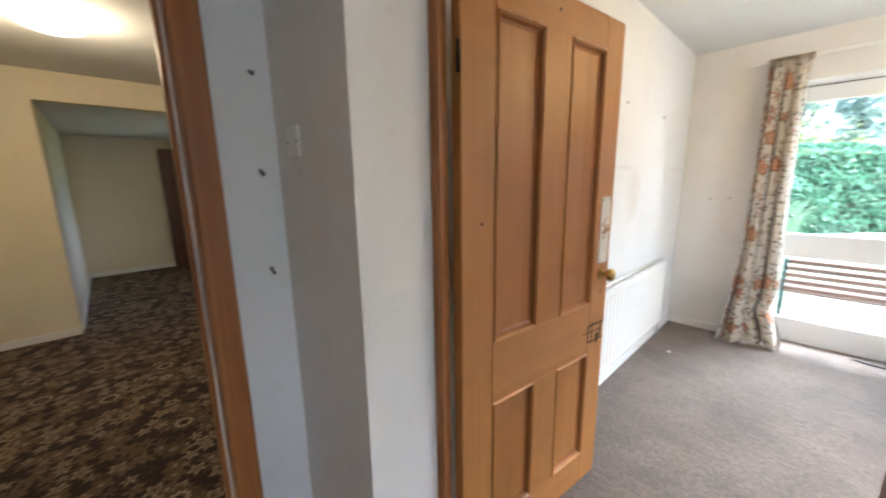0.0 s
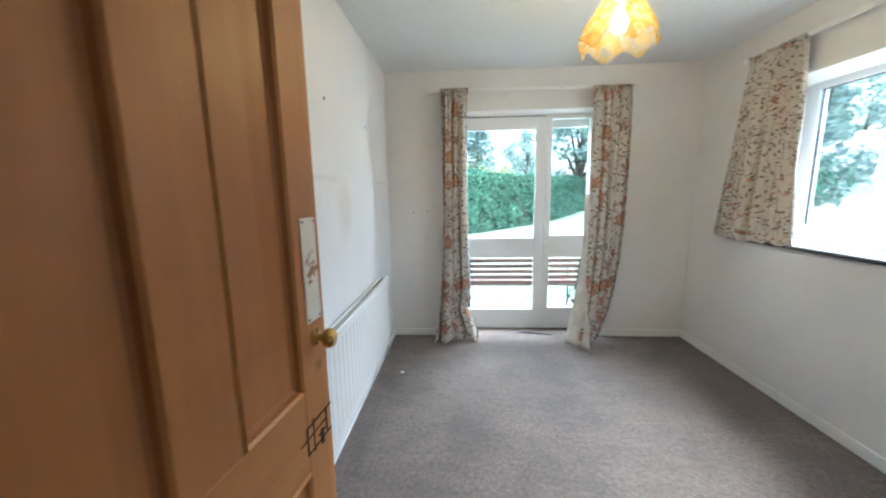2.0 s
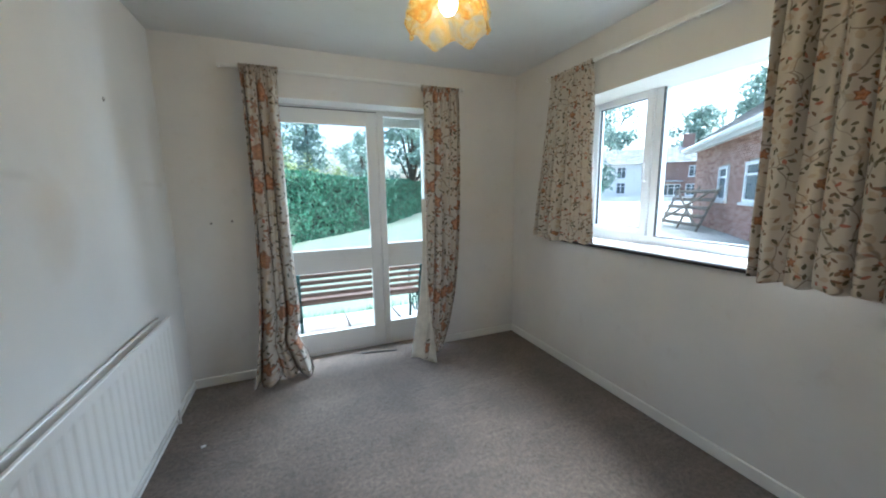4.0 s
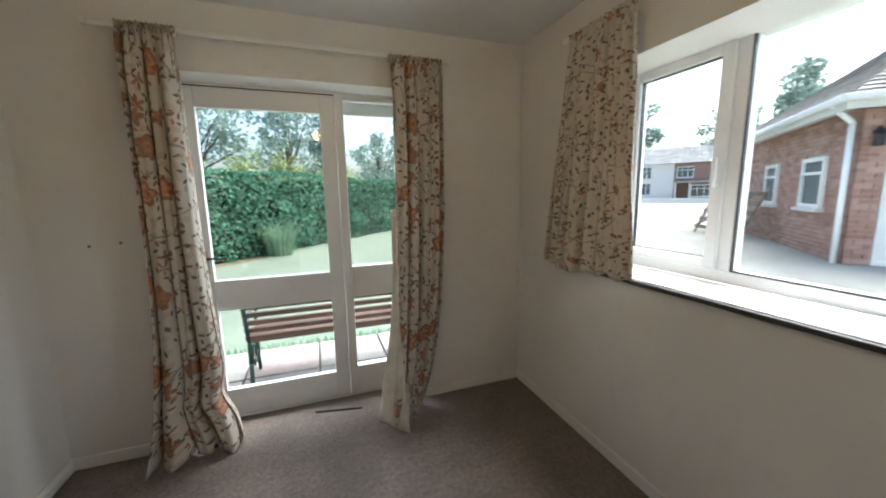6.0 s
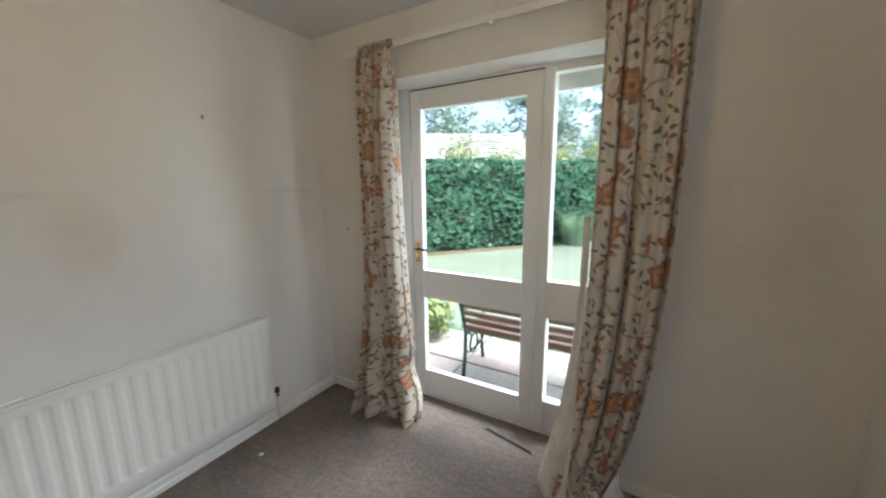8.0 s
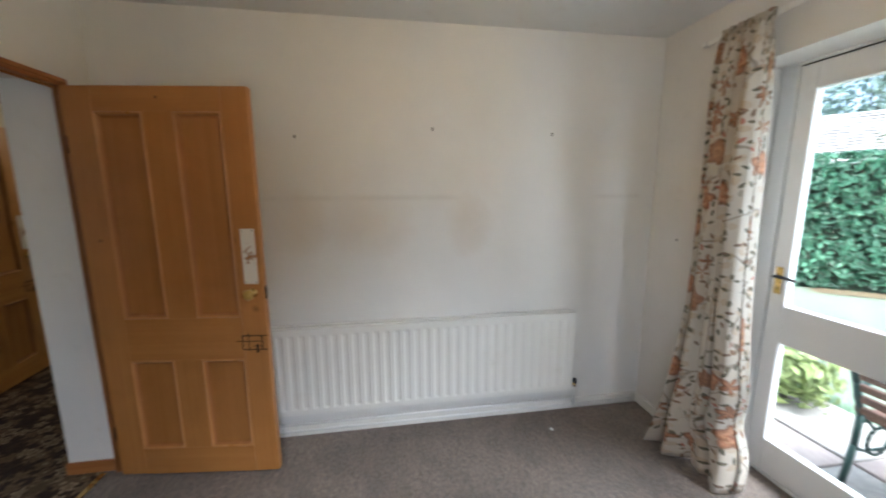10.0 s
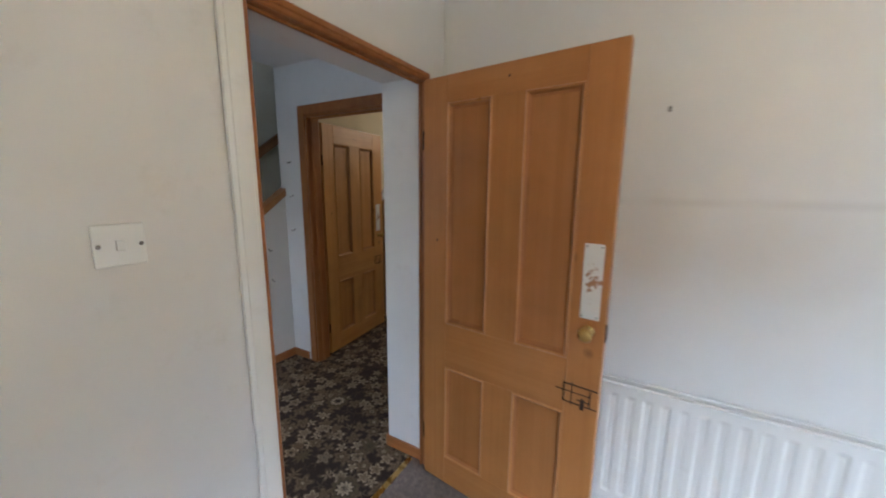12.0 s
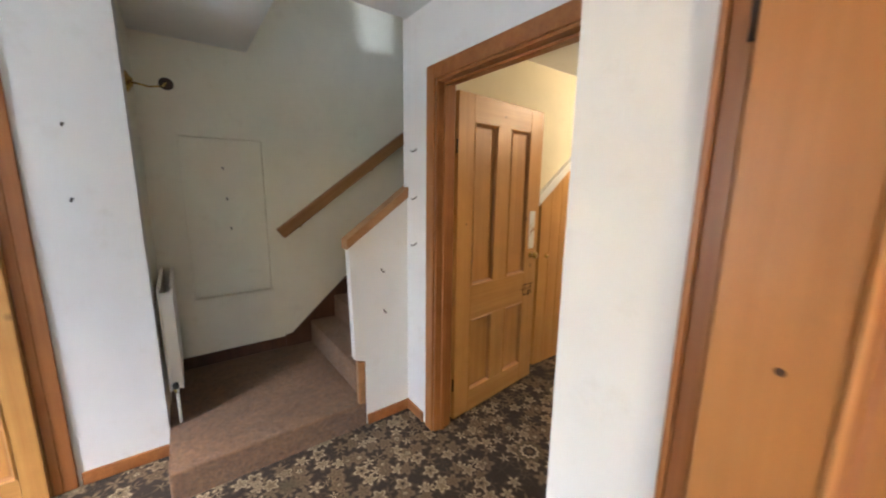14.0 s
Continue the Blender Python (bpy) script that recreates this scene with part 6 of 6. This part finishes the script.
    bmesh.ops.recalc_face_normals(core, faces=core.faces)
    rf = part("roof", core, M_DARKSILL, t, "hipped roof of brown tiles")
    tb = bmesh.new()
    tiled_slope(tb, lo[0], lo[1], r1, r0, 28, 34, 0.016)
    tiled_slope(tb, lo[3], lo[0], r0, r0, 28, 30, 0.016)
    o = part("roof_tiles", tb, M_ROOF, rf, "brown roof tiles")
    o["kind"] = "stuff"
    part("fascia", B(-ov, ov - 0.02, E - 0.17, D + ov, ov + 0.005, E + 0.01), M_CONCRETE, t, "pale fascia board")
    part("fascia", B(-ov - 0.005, -W - ov, E - 0.17, -ov + 0.02, ov - 0.02, E + 0.01), M_CONCRETE, t, "pale fascia board")
    part("soffit", B(-ov + 0.02, 0.0, E - 0.10, D + ov, ov - 0.02, E - 0.08), M_CONCRETE, t)
    gt = part("gutter", tube([(-ov - 0.05, ov + 0.06, E - 0.02), (D + ov, ov + 0.06, E - 0.02)], 0.055, 10), M_UPVC, t, "white gutter")
    part("gutter", tube([(-ov - 0.06, -W - ov, E - 0.02), (-ov - 0.06, ov + 0.06, E - 0.02)], 0.055, 10), M_UPVC, t, "white gutter")
    part("downpipe", tube([(0.03, ov + 0.05, E - 0.05), (0.05, 0.08, E - 0.32), (0.05, 0.07, -0.2)], 0.04, 10), M_UPVC, gt, "white downpipe")
    l = part("lantern", B(-0.17, -0.20, 1.74, -0.07, -0.10, 1.92, 0.02, 2), M_BLACK, t, "black wall lantern")
    part("lantern_top", lathe([(0.09, 0.0), (0.07, 0.03), (0.02, 0.07), (0.0002, 0.09)], 12), M_BLACK, l, "", Matrix.Translation((-0.12, -0.15, 1.92)))
    part("arm", tube([(0.0, -0.15, 1.82), (-0.05, -0.15, 2.0), (-0.12, -0.15, 2.01)], 0.012), M_BLACK, l)
    # old gate leaning on the side wall
    gate = thing("old_gate", Matrix.Translation(C) @ Matrix.Rotation(ang, 4, 'Z') @ Matrix.Translation((2.75, 0.62, -0.02)) @ Matrix.Rotation(radians(18), 4, 'Z') @ Matrix.Rotation(radians(24), 4, 'X'), "weathered wooden gate leaning against the garage", "gate")
    for k in range(5):
        part("bar", B(0, -0.02, 0.18 + 0.24 * k, 1.9, 0.02, 0.27 + 0.24 * k, 0.01), M_OLDWOOD, gate)
    for x in (0, 0.9, 1.82):
        part("post", B(x, -0.05, 0, x + 0.09, -0.021, 1.35, 0.01), M_OLDWOOD, gate)
    bm = prism([(0.05, 0.2), (0.16, 0.2), (1.85, 1.2), (1.74, 1.2)], 0.021, 0.05)
    part("brace", bm, M_OLDWOOD, gate)
    part("brace", prism([(1.74, 0.2), (1.85, 0.2), (0.16, 1.2), (0.05, 1.2)], 0.051, 0.08), M_OLDWOOD, gate)


garage()


def cottages():
    C = Vector((32.78, 28.1, 0.26))
    fwd = Vector((0.79, 0.61, 0)).normalized()
    ang = math.atan2(fwd.y, fwd.x) - math.pi / 2
    t = thing("cottage_row", Matrix.Translation(C) @ Matrix.Rotation(ang, 4, 'Z'), "row of cottages, white rendered and red brick, with slate roof", "house")
    E, R, D = 3.75, 1.8, 6.0
    part("wall", B(-14, 0, -0.5, 1.38, D, E), M_RENDER, t, "white rendered wall")
    part("wall", B(1.4, 0.02, -0.5, 16, D, E), M_FARBRICK, t, "red brick wall")
    core = prism([(-0.35, E), (D + 0.35, E), (D / 2, E + R)], -14.3, 16.3, 'x')
    rf = part("roof", core, M_DARKSILL, t, "grey slate roof")
    tb = bmesh.new()
    tiled_slope(tb, (-14.3, -0.38, E - 0.03), (16.3, -0.38, E - 0.03), (16.3, D / 2, E + R), (-14.3, D / 2, E + R), 16, 60, 0.03)
    o = part("roof_tiles", tb, M_SLATE, rf, "grey slates")
    o["kind"] = "stuff"
    for x in (4.95, -6.0):
        part("chimney", B(x - 0.5, D / 2 - 0.35, E + R - 0.6, x + 0.5, D / 2 + 0.35, E + R + 1.2, 0.02), M_FARBRICK, rf, "brick chimney stack")
    for x in (1.6, 4.95, 8.4, 12.0):
        far_window(t, Matrix.Translation((x, 0.02, 2.35)), 1.35, 1.05, 2, True)
    for x in (2.8, 4.8, 9.8):
        far_window(t, Matrix.Translation((x, 0.02, 0.5)), 1.6 if x < 4 else 1.4, 1.15, 2, True)
    for x, z in ((-10.5, 2.3), (-6.0, 2.3), (-1.4, 2.3), (-10.5, 0.7), (-6.0, 0.7), (-1.4, 0.7)):
        far_window(t, Matrix.Translation((x, 0.0, z)), 0.9, 1.2, 1, True)
    p = part("porch", B(1.42, -1.2, 1.85, 4.5, 0.018, 2.0, 0.02), M_SLATE, t, "flat slate porch roof")
    for x in (1.5, 2.65):
        part("porch_post", B(x, -1.15, -0.3, x + 0.12, -1.03, 1.85), M_RENDER, p)
    part("door", B(1.7, -0.03, -0.2, 2.6, 0.018, 1.80), M_DARKWOOD, t, "dark front door")
    part("garden_wall", B(-4, -3.2, -0.5, 16, -2.95, 0.45), M_RENDER, t, "low pale front wall")


cottages()


def neighbour():
    C = Vector((-5.4, 25.0, -0.12))
    t = thing("neighbour_house", Matrix.Translation(C) @ Matrix.Rotation(radians(38), 4, 'Z'), "low house beyond the hedge with a pale tiled roof", "house")
    E, R, D, L = 2.5, 2.7, 7.0, 16.0
    part("wall", B(-L, 0, -0.3, 0, D, E), M_FARBRICK, t, "brick wall")
    rf = part("roof", prism([(-0.35, E), (D + 0.35, E), (D / 2, E + R)], -L - 0.3, 0.3, 'x'), M_DARKSILL, t, "pale tiled roof")
    tb = bmesh.new()
    tiled_slope(tb, (-L - 0.3, -0.38, E - 0.03), (0.3, -0.38, E - 0.03), (0.3, D / 2, E + R), (-L - 0.3, D / 2, E + R), 18, 46, 0.05)
    o = part("roof_tiles", tb, M_GREYROOF, rf, "pale weathered roof tiles")
    o["kind"] = "stuff"
    for x in (-13, -9, -5):
        far_window(t, Matrix.Translation((x, 0, 0.9)), 1.4, 1.2, 1, True)


neighbour()
# the house's outer brickwork below and beside the openings is out of sight; a plain plinth closes it
solid("plinth", B(-4.8, -2.7, -0.35, 2.36, 3.955, -0.151), M_CONCRETE, "concrete footing of the house", "plinth", "", "structure")
